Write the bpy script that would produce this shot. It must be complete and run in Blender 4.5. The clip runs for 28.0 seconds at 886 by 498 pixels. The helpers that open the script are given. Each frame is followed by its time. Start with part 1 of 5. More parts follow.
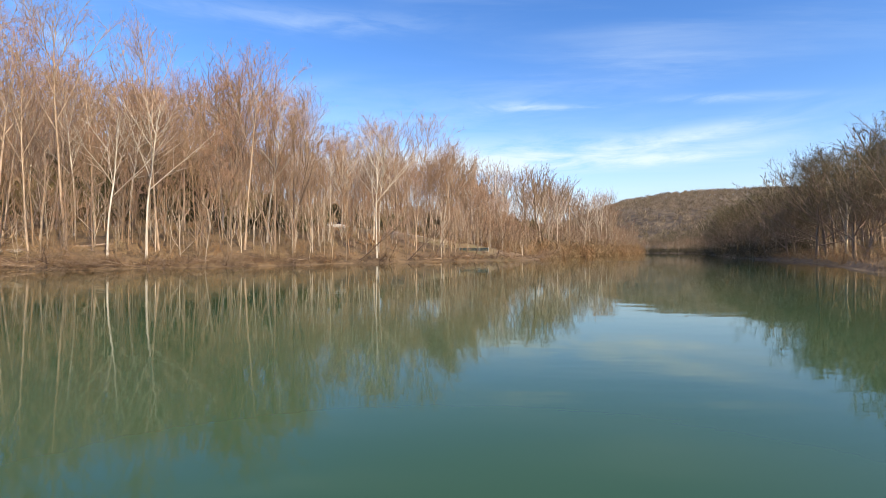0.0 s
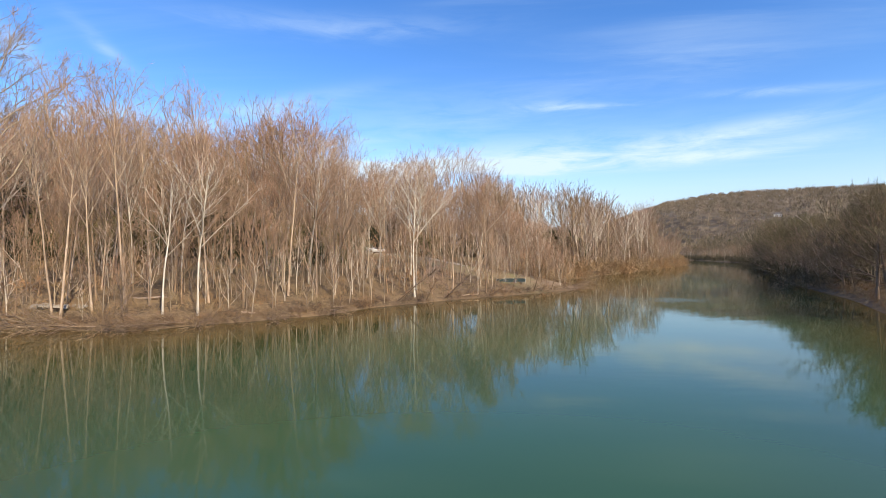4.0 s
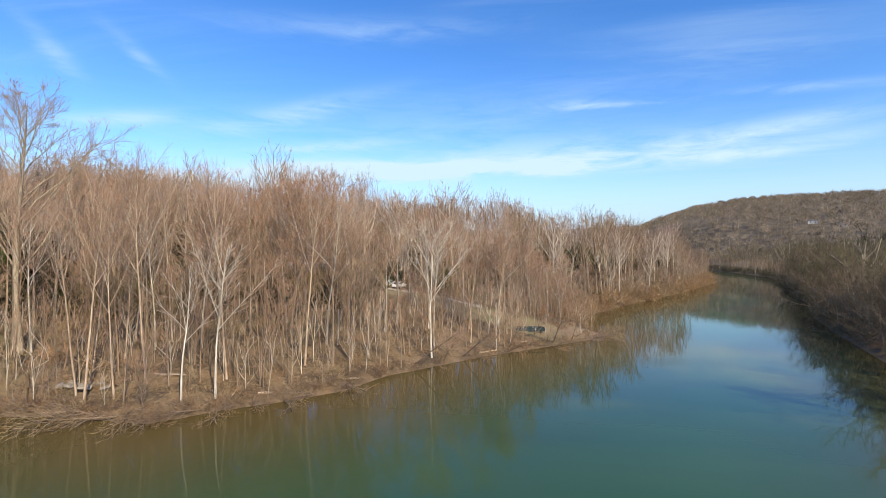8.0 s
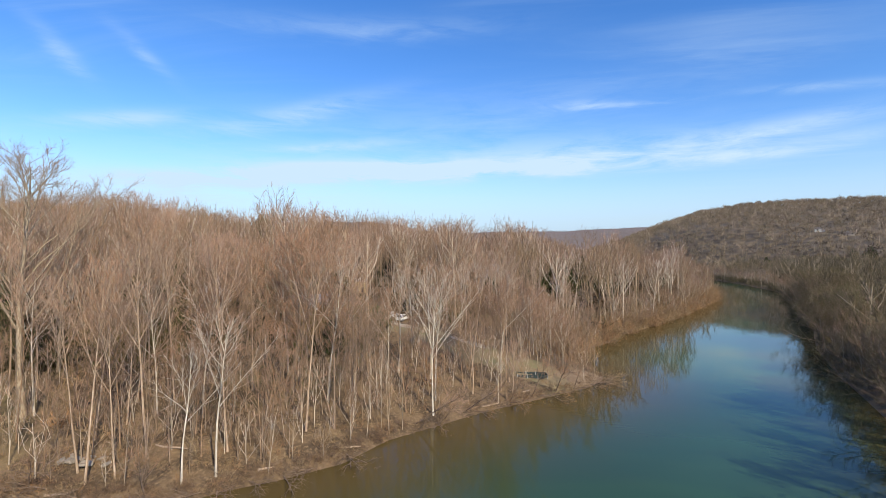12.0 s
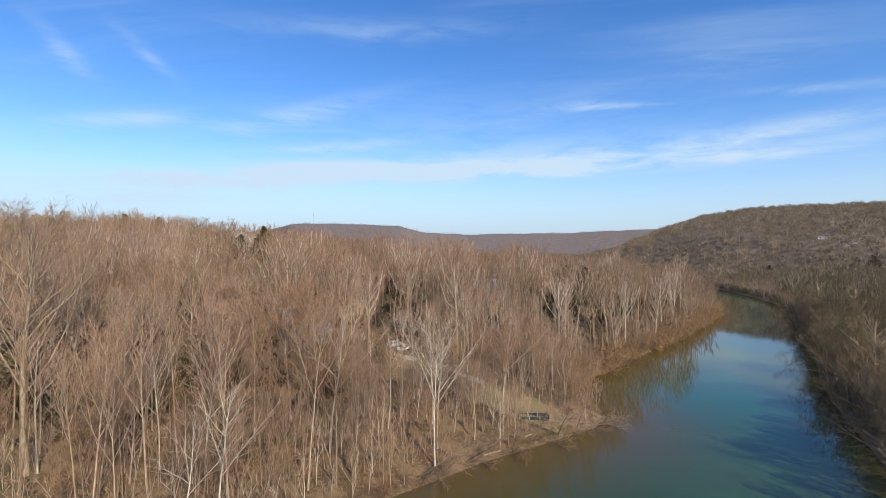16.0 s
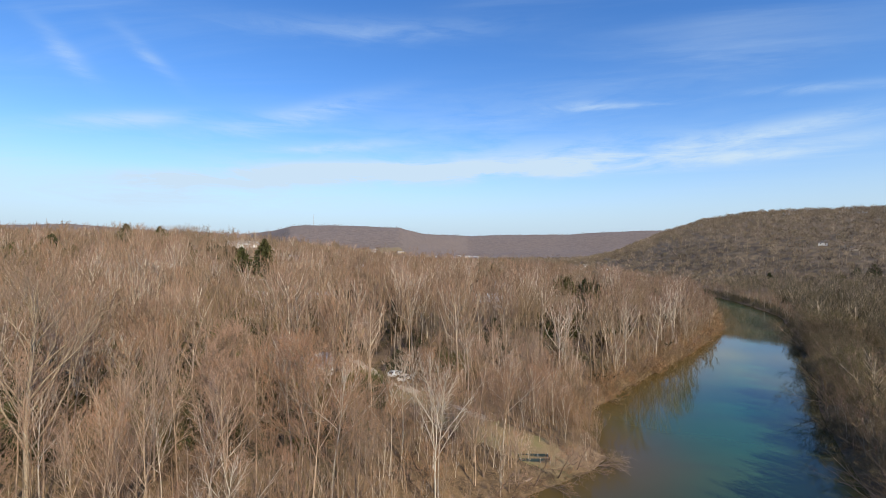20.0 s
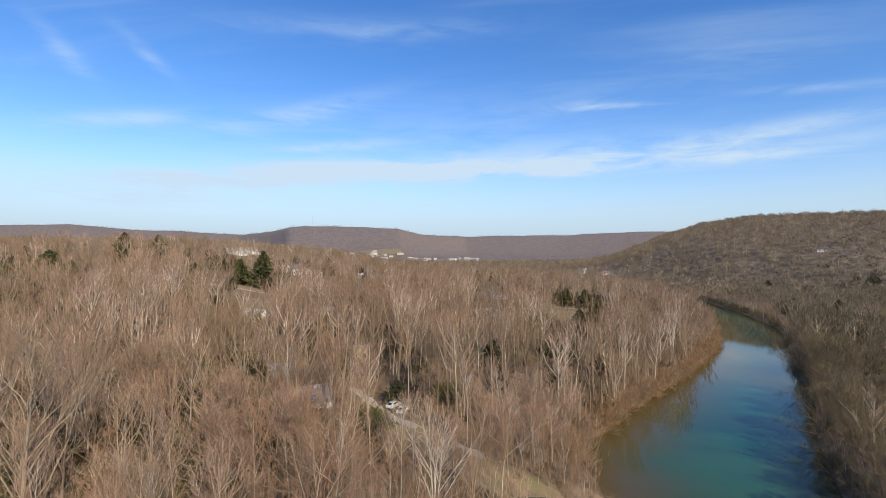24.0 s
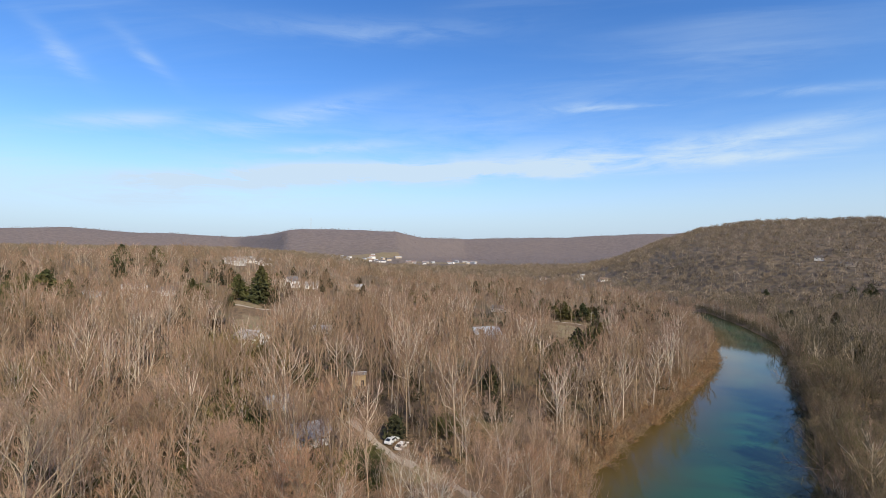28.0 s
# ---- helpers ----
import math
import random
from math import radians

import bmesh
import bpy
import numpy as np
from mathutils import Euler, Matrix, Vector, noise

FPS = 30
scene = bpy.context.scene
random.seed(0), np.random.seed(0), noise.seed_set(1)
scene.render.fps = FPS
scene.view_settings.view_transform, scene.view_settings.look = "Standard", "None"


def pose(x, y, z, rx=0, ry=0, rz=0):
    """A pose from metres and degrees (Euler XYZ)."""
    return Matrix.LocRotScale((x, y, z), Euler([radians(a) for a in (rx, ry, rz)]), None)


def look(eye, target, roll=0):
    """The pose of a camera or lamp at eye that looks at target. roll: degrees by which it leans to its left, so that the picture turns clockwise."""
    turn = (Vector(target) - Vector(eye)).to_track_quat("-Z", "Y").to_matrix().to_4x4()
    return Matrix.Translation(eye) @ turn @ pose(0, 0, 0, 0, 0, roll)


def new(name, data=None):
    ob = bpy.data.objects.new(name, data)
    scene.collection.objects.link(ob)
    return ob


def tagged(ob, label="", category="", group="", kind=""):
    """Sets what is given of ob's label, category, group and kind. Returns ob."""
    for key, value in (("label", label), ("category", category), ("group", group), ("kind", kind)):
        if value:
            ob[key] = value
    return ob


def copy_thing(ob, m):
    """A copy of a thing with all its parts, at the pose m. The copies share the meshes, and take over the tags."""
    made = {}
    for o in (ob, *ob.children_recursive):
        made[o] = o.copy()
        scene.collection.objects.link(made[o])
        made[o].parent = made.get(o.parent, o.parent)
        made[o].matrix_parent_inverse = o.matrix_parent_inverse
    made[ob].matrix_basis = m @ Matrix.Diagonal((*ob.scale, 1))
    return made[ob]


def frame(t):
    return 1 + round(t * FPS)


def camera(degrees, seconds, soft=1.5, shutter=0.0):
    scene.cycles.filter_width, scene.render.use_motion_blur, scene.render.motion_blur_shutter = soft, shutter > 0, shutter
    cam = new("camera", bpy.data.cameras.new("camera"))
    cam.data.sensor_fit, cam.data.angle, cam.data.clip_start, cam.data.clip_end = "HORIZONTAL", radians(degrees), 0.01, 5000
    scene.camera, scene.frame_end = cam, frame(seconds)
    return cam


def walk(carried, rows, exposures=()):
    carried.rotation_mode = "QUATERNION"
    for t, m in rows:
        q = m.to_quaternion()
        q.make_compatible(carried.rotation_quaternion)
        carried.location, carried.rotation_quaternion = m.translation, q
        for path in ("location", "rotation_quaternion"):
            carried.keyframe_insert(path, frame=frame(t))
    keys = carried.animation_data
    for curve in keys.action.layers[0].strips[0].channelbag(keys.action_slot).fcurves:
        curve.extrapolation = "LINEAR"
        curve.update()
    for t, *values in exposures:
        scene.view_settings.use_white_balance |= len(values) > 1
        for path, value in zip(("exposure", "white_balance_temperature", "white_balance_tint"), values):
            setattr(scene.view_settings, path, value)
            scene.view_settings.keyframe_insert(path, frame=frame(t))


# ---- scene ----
cam = camera(86.1, 28.0, soft=0.5)
# seconds, place, pitch, roll, yaw: a drone that hovers over the river, then climbs straight up
PATH = [
    (0, -0.51, 0.00, 1.51, 0.31, 0.02, 0.08),
    (0.5, -0.51, -0.04, 1.51, 0.31, -0.05, 0.29),
    (1, -0.54, -0.11, 1.65, 0.32, -0.10, 0.65),
    (1.5, -0.61, -0.19, 2.06, 0.35, -0.11, 1.14),
    (2, -0.69, -0.27, 2.75, 0.41, -0.06, 1.77),
    (2.5, -0.76, -0.33, 3.66, 0.48, 0.02, 2.44),
    (3, -0.79, -0.37, 4.64, 0.53, 0.12, 3.10),
    (3.5, -0.77, -0.40, 5.65, 0.59, 0.23, 3.72),
    (5.5, -0.36, -0.49, 9.86, 0.37, 0.11, 6.01),
    (6, -0.30, -0.32, 10.93, 0.43, 0.16, 6.35),
    (7, -0.12, -0.01, 12.96, 0.53, 0.18, 6.78),
    (8, 0.00, 0.16, 14.99, 0.63, 0.13, 7.06),
    (9, 0.11, 0.24, 16.99, 0.65, 0.11, 7.25),
    (10, 0.20, 0.30, 18.95, 0.63, 0.07, 7.38),
    (11, 0.26, 0.33, 20.91, 0.62, 0.01, 7.48),
    (12, 0.28, 0.32, 22.91, 0.63, -0.07, 7.56),
    (12.5, 0.31, 0.31, 23.90, 0.64, -0.12, 7.59),
    (14.5, 0.16, 0.24, 27.32, 0.69, -0.12, 7.73),
    (15, 0.20, 0.23, 28.15, 0.67, -0.14, 7.74),
    (16, 0.24, 0.19, 29.95, 0.71, -0.18, 7.79),
    (17, 0.20, 0.04, 31.74, 0.76, -0.21, 7.82),
    (18, 0.17, -0.12, 33.53, 0.74, -0.18, 7.82),
    (19, 0.19, -0.20, 35.38, 0.73, -0.13, 7.83),
    (20, 0.22, -0.22, 37.23, 0.74, -0.15, 7.83),
    (21, 0.22, -0.22, 39.13, 0.71, -0.20, 7.82),
    (21.5, 0.21, -0.21, 40.10, 0.69, -0.23, 7.84),
    (23.5, 0.25, -0.07, 43.93, 0.68, -0.22, 7.79),
    (24, 0.23, -0.07, 44.95, 0.68, -0.21, 7.74),
    (25, 0.20, -0.06, 47.01, 0.70, -0.21, 7.69),
    (26, 0.17, -0.05, 49.02, 0.72, -0.18, 7.65),
    (27, 0.14, -0.02, 51.09, 0.74, -0.16, 7.58),
    (28, 0.12, 0.04, 53.27, 0.83, -0.19, 7.52),
]
walk(cam, [(t, pose(x, y, z, 90 + pitch, roll, yaw)) for t, x, y, z, pitch, roll, yaw in PATH],
     exposures=[(0, 0.5, 6700, 13), (3, 0.45, 6550, 12), (8, 0.34, 6100, 9), (12, 0.2, 6100, 10), (17, 0.1, 6250, 10), (28, 0.08, 6300, 11)])

# ---- light ----
SUN_TURN, SUN_HEIGHT = 141.0, 34.0      # the sun stands behind the drone, to its right
SUN_WAY = Vector((math.sin(radians(SUN_TURN)) * math.cos(radians(SUN_HEIGHT)), math.cos(radians(SUN_TURN)) * math.cos(radians(SUN_HEIGHT)), math.sin(radians(SUN_HEIGHT))))
sun_data = bpy.data.lights.new("sun", "SUN")
sun_data.energy, sun_data.angle, sun_data.color = 5.0, radians(0.53), (1.0, 0.85, 0.61)
sun = new("sun", sun_data)
sun.matrix_world = look(SUN_WAY * 50, (0, 0, 0))


class Nodes:
    """A short way to write node trees."""

    def __init__(self, tree):
        self.tree = tree
        tree.nodes.clear()

    def add(self, kind, inputs=None, **settings):
        n = self.tree.nodes.new(kind)
        for key, value in settings.items():
            setattr(n, key, value)
        for key, value in (inputs or {}).items():
            if isinstance(value, bpy.types.NodeSocket):
                self.tree.links.new(value, n.inputs[key])
            else:
                n.inputs[key].default_value = value
        return n

    def math(self, op, a, b=0.0, c=0.0, clamp=False):
        return self.add("ShaderNodeMath", {0: a, 1: b, 2: c}, operation=op, use_clamp=clamp).outputs[0]

    def mix(self, f, a, b):
        return self.add("ShaderNodeMix", {0: f, 6: a, 7: b}, data_type="RGBA").outputs[2]

    def noise(self, vector, scale, detail=4.0, rough=0.55, distortion=0.0):
        return self.add("ShaderNodeTexNoise", {"Vector": vector, "Scale": scale, "Detail": detail, "Roughness": rough, "Distortion": distortion}).outputs["Fac"]

    def ramp(self, f, low, high):
        return self.add("ShaderNodeMapRange", {0: f, 1: low, 2: high, 3: 0.0, 4: 1.0}, interpolation_type="SMOOTHSTEP").outputs[0]


def rgb(r, g, b):
    return (r, g, b, 1)


def sky():
    world = bpy.data.worlds.new("sky")
    scene.world = world
    world.use_nodes = True
    n = Nodes(world.node_tree)
    air = n.add("ShaderNodeTexSky", sky_type="NISHITA", sun_disc=False, sun_elevation=radians(SUN_HEIGHT), sun_rotation=radians(SUN_TURN),
                altitude=200.0, air_density=1.0, dust_density=0.25, ozone_density=2.2)
    where = n.add("ShaderNodeTexCoord").outputs["Generated"]
    s = n.add("ShaderNodeSeparateXYZ", {0: where})
    x, y, z = s.outputs
    up = n.math("MAXIMUM", z, 0.03)
    # a cirrus sheet: the direction met with a flat layer overhead
    u, v = n.math("DIVIDE", x, up), n.math("DIVIDE", y, up)
    flat = n.add("ShaderNodeCombineXYZ", {0: u, 1: v}).outputs[0]
    turned = n.add("ShaderNodeMapping", {"Vector": flat, "Rotation": (0, 0, radians(-14)), "Scale": (0.28, 1.0, 1.0)}).outputs[0]
    streaks = n.noise(turned, 1.5, 7.0, 0.62, 0.7)
    broad = n.noise(flat, 0.45, 3.0, 0.5)
    veil = n.math("MULTIPLY", n.math("MULTIPLY", n.ramp(streaks, 0.42, 0.85), n.math("MULTIPLY", n.ramp(broad, 0.4, 0.65), n.ramp(z, 0.06, 0.2))), 0.35)
    # the single wisps, by bearing and height
    bearing = n.math("ARCTAN2", x, y)
    high = n.math("ARCSINE", z)
    fine = n.noise(n.add("ShaderNodeCombineXYZ", {0: n.math("MULTIPLY", bearing, 4.0), 1: n.math("MULTIPLY", high, 22.0)}).outputs[0], 1.6, 6.0, 0.65, 0.5)
    total = veil
    for a, h, slope, length, width, strength in WISPS:
        da = n.math("SUBTRACT", bearing, radians(a))
        line = n.math("ADD", n.math("MULTIPLY", da, slope), radians(h))
        wob = n.math("MULTIPLY", n.math("SUBTRACT", fine, 0.5), radians(width) * 1.2)
        dh = n.math("DIVIDE", n.math("ADD", n.math("SUBTRACT", high, line), wob), radians(width))
        dl = n.math("DIVIDE", da, radians(length))
        r2 = n.math("ADD", n.math("MULTIPLY", dh, dh), n.math("MULTIPLY", dl, dl))
        g = n.math("MULTIPLY", n.math("EXPONENT", n.math("MULTIPLY", r2, -1.0)), n.math("MULTIPLY", n.ramp(fine, 0.2, 0.75), strength))
        total = n.math("ADD", total, g)
    cover = n.math("MULTIPLY", n.math("MINIMUM", total, 1.0), n.ramp(z, 0.0, 0.06))
    blue = n.add("ShaderNodeHueSaturation", {"Hue": 0.51, "Saturation": 1.3, "Value": 1.42, "Color": air.outputs[0]}).outputs[0]
    low = n.math("SUBTRACT", 1.0, n.ramp(z, 0.02, 0.23))
    blue = n.mix(n.math("MULTIPLY", low, 0.95), blue, rgb(4.0, 4.95, 5.9))
    pale = n.add("ShaderNodeMix", {0: cover, 6: blue, 7: (4.8, 6.0, 7.05, 1)}, data_type="RGBA").outputs[2]
    back = n.add("ShaderNodeBackground", {0: pale, 1: SKY_STRENGTH})
    n.add("ShaderNodeOutputWorld", {0: back.outputs[0]})


SKY_STRENGTH = 0.12
# bearing and height of the middle, slope, half length and half width in degrees, strength
WISPS = [
    (-32.0, 8.2, 0.13, 13.0, 1.2, 1.0),
    (-11.0, 10.2, 0.0, 14.0, 0.7, 1.7),
    (0.0, 11.6, 0.05, 20.0, 1.8, 0.65),
    (-28.0, 8.5, 0.05, 15.0, 0.6, 0.7),
    (-3.0, 9.7, 0.04, 30.0, 0.95, 0.95),
    (10.0, 11.3, 0.07, 24.0, 1.0, 0.5),
    (-8.0, 15.5, 0.1, 26.0, 3.0, 0.22),
    (15.0, 10.1, 0.0, 15.0, 0.8, 0.6),
    (28.0, 10.3, 0.06, 9.0, 0.7, 0.55),
    (-24.0, 9.3, 0.07, 16.0, 0.9, 1.1),
    (-36.0, 6.2, 0.02, 22.0, 1.8, 0.7),
    (27.0, 12.2, 0.09, 8.0, 0.7, 0.5),
    (8.0, 16.9, 0.0, 3.6, 0.55, 0.45),
    (13.0, 16.5, -0.05, 5.0, 0.32, 0.5),
    (31.5, 15.5, -0.12, 5.5, 0.42, 0.5),
    (-46.4, 18.4, -0.8, 2.2, 1.0, 0.45),
    (-40.0, 19.8, -0.7, 2.6, 0.8, 0.35),
    (-17.0, 25.2, 0.05, 14.0, 1.2, 0.3),
    (-42.0, 13.3, 0.2, 6.0, 0.8, 0.7),
    (-22.0, 12.3, 0.12, 8.0, 0.6, 0.6),
    (-26.0, 15.5, 0.28, 10.0, 1.2, 0.6),
]
sky()

# ---- materials ----


def material(name, rough=0.9):
    m = bpy.data.materials.new(name)
    m.use_nodes = True
    n = Nodes(m.node_tree)
    out = n.add("ShaderNodeOutputMaterial")
    b = n.add("ShaderNodeBsdfPrincipled", {"Roughness": rough})
    n.tree.links.new(b.outputs[0], out.inputs[0])
    place = n.add("ShaderNodeNewGeometry").outputs["Position"]
    return m, n, b, place


def bump(n, b, height, strength, distance):
    k = n.add("ShaderNodeBump", {"Height": height, "Strength": strength, "Distance": distance})
    n.tree.links.new(k.outputs[0], b.inputs["Normal"])


def link(n, value, socket):
    n.tree.links.new(value, socket)


def speckled(name, dark, light, scale=3.0, rough=0.9, big=0.15, relief=0.3, deep=0.02, third=None):
    """Two colours mixed at two scales, with fine relief."""
    m, n, b, p = material(name, rough)
    small, large = n.noise(p, scale, 5.0, 0.6), n.noise(p, big, 3.0)
    f = n.ramp(n.math("ADD", n.math("MULTIPLY", small, 0.6), n.math("MULTIPLY", large, 0.4)), 0.35, 0.65)
    c = n.mix(f, rgb(*dark), rgb(*light))
    if third:
        c = n.mix(n.ramp(n.noise(p, big * 1.7, 4.0), 0.52, 0.68), c, rgb(*third))
    link(n, c, b.inputs["Base Color"])
    if relief:
        bump(n, b, small, relief, deep)
    return m


def bark(name, dark, light):
    """Bark, streaked along the trunk, another tint on each tree."""
    m, n, b, p = material(name, 0.92)
    q = n.add("ShaderNodeMapping", {"Vector": p, "Scale": (7.0, 7.0, 0.9)}).outputs[0]
    f = n.ramp(n.noise(q, 1.0, 5.0, 0.65), 0.3, 0.7)
    who = n.add("ShaderNodeObjectInfo").outputs["Random"]
    c = n.mix(f, rgb(*dark), rgb(*light))
    c = n.mix(n.math("MULTIPLY", who, 0.35), c, rgb(0.17, 0.115, 0.07))
    link(n, c, b.inputs["Base Color"])
    bump(n, b, f, 0.5, 0.03)
    return m


def twig(name, colours, scale=0.02):
    """Bare twigs: a tint that shifts from tree to tree and from twig to twig."""
    m, n, b, p = material(name, 0.95)
    each = n.add("ShaderNodeNewGeometry").outputs["Random Per Island"]
    tint = n.add("ShaderNodeAttribute", {}, attribute_name="tint").outputs["Fac"]
    who = n.math("ADD", n.add("ShaderNodeObjectInfo").outputs["Random"], tint)
    who = n.math("FRACT", n.math("ADD", who, n.math("MULTIPLY", n.noise(p, scale, 2.0), 0.6)))
    c = n.mix(n.ramp(who, 0.18, 0.36), rgb(*colours[0]), rgb(*colours[1]))
    c = n.mix(n.ramp(who, 0.46, 0.6), c, rgb(*colours[2]))
    c = n.mix(n.ramp(who, 0.76, 0.9), c, rgb(*colours[3]))
    tone = n.math("ADD", n.math("MULTIPLY", each, 0.6), 0.7)
    c = n.add("ShaderNodeVectorMath", {0: c, "Scale": tone}, operation="SCALE").outputs[0]
    link(n, c, b.inputs["Base Color"])
    return m


BARK_PALE = bark("pale_bark", (0.29, 0.198, 0.128), (0.64, 0.49, 0.352))
BARK_GREY = bark("grey_bark", (0.135, 0.0911, 0.0616), (0.36, 0.257, 0.178))
BARK_WHITE = bark("white_bark", (0.4, 0.342, 0.26), (0.78, 0.703, 0.578))
BARK_OLD = bark("mottled_old_bark", (0.17, 0.125, 0.08), (0.47, 0.38, 0.26))
BARK_BROWN = bark("brown_bark", (0.16, 0.097, 0.053), (0.4, 0.267, 0.159))
TWIG_NEAR = twig("bank_twigs", [(0.336, 0.192, 0.113), (0.23, 0.144, 0.0919), (0.374, 0.24, 0.161), (0.278, 0.192, 0.132)])
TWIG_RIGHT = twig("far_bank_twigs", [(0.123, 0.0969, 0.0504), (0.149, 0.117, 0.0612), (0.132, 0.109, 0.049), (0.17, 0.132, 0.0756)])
TWIG_MID = twig("forest_twigs", [(0.305, 0.187, 0.116), (0.2, 0.124, 0.0784), (0.345, 0.225, 0.159), (0.24, 0.165, 0.0952)])
TWIG_FAR = twig("hill_twigs", [(0.2, 0.15, 0.0963), (0.155, 0.117, 0.0771), (0.255, 0.193, 0.134), (0.18, 0.141, 0.0848)])
# ridge twigs with aerial haze mixed into their colour
TWIG_RIDGE_HAZED = twig("hazed_ridge_twigs", [(0.243, 0.195, 0.175), (0.207, 0.171, 0.161), (0.270, 0.214, 0.189), (0.225, 0.185, 0.170)])
LIMB_MID = twig("forest_limbs", [(0.36, 0.272, 0.183), (0.26, 0.188, 0.12), (0.56, 0.475, 0.366), (0.23, 0.163, 0.101)])
LIMB_VALLEY = twig("valley_limbs", [(0.31, 0.235, 0.152), (0.23, 0.17, 0.104), (0.44, 0.365, 0.265), (0.2, 0.145, 0.0851)])
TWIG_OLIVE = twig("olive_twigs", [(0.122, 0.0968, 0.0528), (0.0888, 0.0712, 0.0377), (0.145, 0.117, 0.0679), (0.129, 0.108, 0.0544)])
LIMB_FAR = twig("hill_limbs", [(0.27, 0.213, 0.14), (0.19, 0.147, 0.0915), (0.38, 0.307, 0.212), (0.17, 0.129, 0.0771)])
LEAF_DARK = twig("dark_undergrowth", [(0.054, 0.054, 0.020), (0.071, 0.063, 0.024), (0.093, 0.066, 0.031), (0.036, 0.038, 0.015)])
NEEDLE = twig("needles", [(0.062, 0.068, 0.02), (0.078, 0.08, 0.022), (0.105, 0.09, 0.024), (0.046, 0.052, 0.016)])
LEAF_OLIVE = twig("olive_leaves", [(0.107, 0.104, 0.032), (0.143, 0.126, 0.037), (0.170, 0.131, 0.044), (0.067, 0.070, 0.023)])
BRUSH = twig("brush_twigs", [(0.259, 0.174, 0.0903), (0.2, 0.135, 0.0714), (0.3, 0.17, 0.0791), (0.32, 0.235, 0.129)])
EDGE_BRUSH = twig("edge_twigs", [(0.17, 0.108, 0.064), (0.12, 0.078, 0.048), (0.22, 0.14, 0.082), (0.15, 0.105, 0.066)])
GRASS_MAT = speckled("dry_grass", (0.167, 0.126, 0.066), (0.276, 0.209, 0.113), 2.5, 0.95, 0.12, 0.6, 0.05, (0.184, 0.165, 0.070))
TRACK_MAT = speckled("gravel", (0.301, 0.244, 0.179), (0.459, 0.400, 0.320), 4.0, 0.95, 0.3, 0.4, 0.03)
BEACH_MAT = speckled("mud", (0.167, 0.109, 0.061), (0.301, 0.217, 0.132), 3.0, 0.9, 0.25, 0.5, 0.04)


def ground_material():
    m, n, b, p = material("leaf_litter", 0.96)
    small, mid, large = n.noise(p, 2.6, 6.0, 0.65), n.noise(p, 0.35, 5.0, 0.6), n.noise(p, 0.035, 4.0)
    c = n.mix(n.ramp(mid, 0.36, 0.64), rgb(0.085, 0.055, 0.028), rgb(0.185, 0.122, 0.062))
    c = n.mix(n.ramp(small, 0.45, 0.75), c, rgb(0.28, 0.19, 0.1))
    c = n.mix(n.math("MULTIPLY", n.ramp(large, 0.52, 0.66), 0.4), c, rgb(0.15, 0.14, 0.055))
    # far off the ground carries the mottling of tree crowns
    crowns = n.add("ShaderNodeTexVoronoi", {"Vector": p, "Scale": 0.11, "Randomness": 1.0}, feature="SMOOTH_F1")
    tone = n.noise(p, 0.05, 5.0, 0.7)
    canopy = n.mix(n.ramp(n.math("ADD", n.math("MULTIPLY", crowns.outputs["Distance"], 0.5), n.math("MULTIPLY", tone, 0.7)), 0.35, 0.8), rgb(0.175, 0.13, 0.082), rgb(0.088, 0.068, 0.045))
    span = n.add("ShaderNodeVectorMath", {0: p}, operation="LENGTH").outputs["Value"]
    # beyond 1300 m distance haze is put into the colour: paler, greyer
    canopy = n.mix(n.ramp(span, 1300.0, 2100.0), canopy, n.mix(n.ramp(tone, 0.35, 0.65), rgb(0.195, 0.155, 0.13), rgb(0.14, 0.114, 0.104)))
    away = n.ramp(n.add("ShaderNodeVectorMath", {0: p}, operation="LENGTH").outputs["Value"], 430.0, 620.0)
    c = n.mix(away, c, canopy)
    link(n, c, b.inputs["Base Color"])
    fine = n.math("MULTIPLY", n.math("ADD", small, mid), 0.15)
    tall = n.math("MULTIPLY", n.math("SUBTRACT", 1.0, crowns.outputs["Distance"]), n.math("MULTIPLY", away, 5.0))
    bump(n, b, n.math("ADD", fine, tall), 0.8, 1.0)
    return m


GROUND_MAT = ground_material()


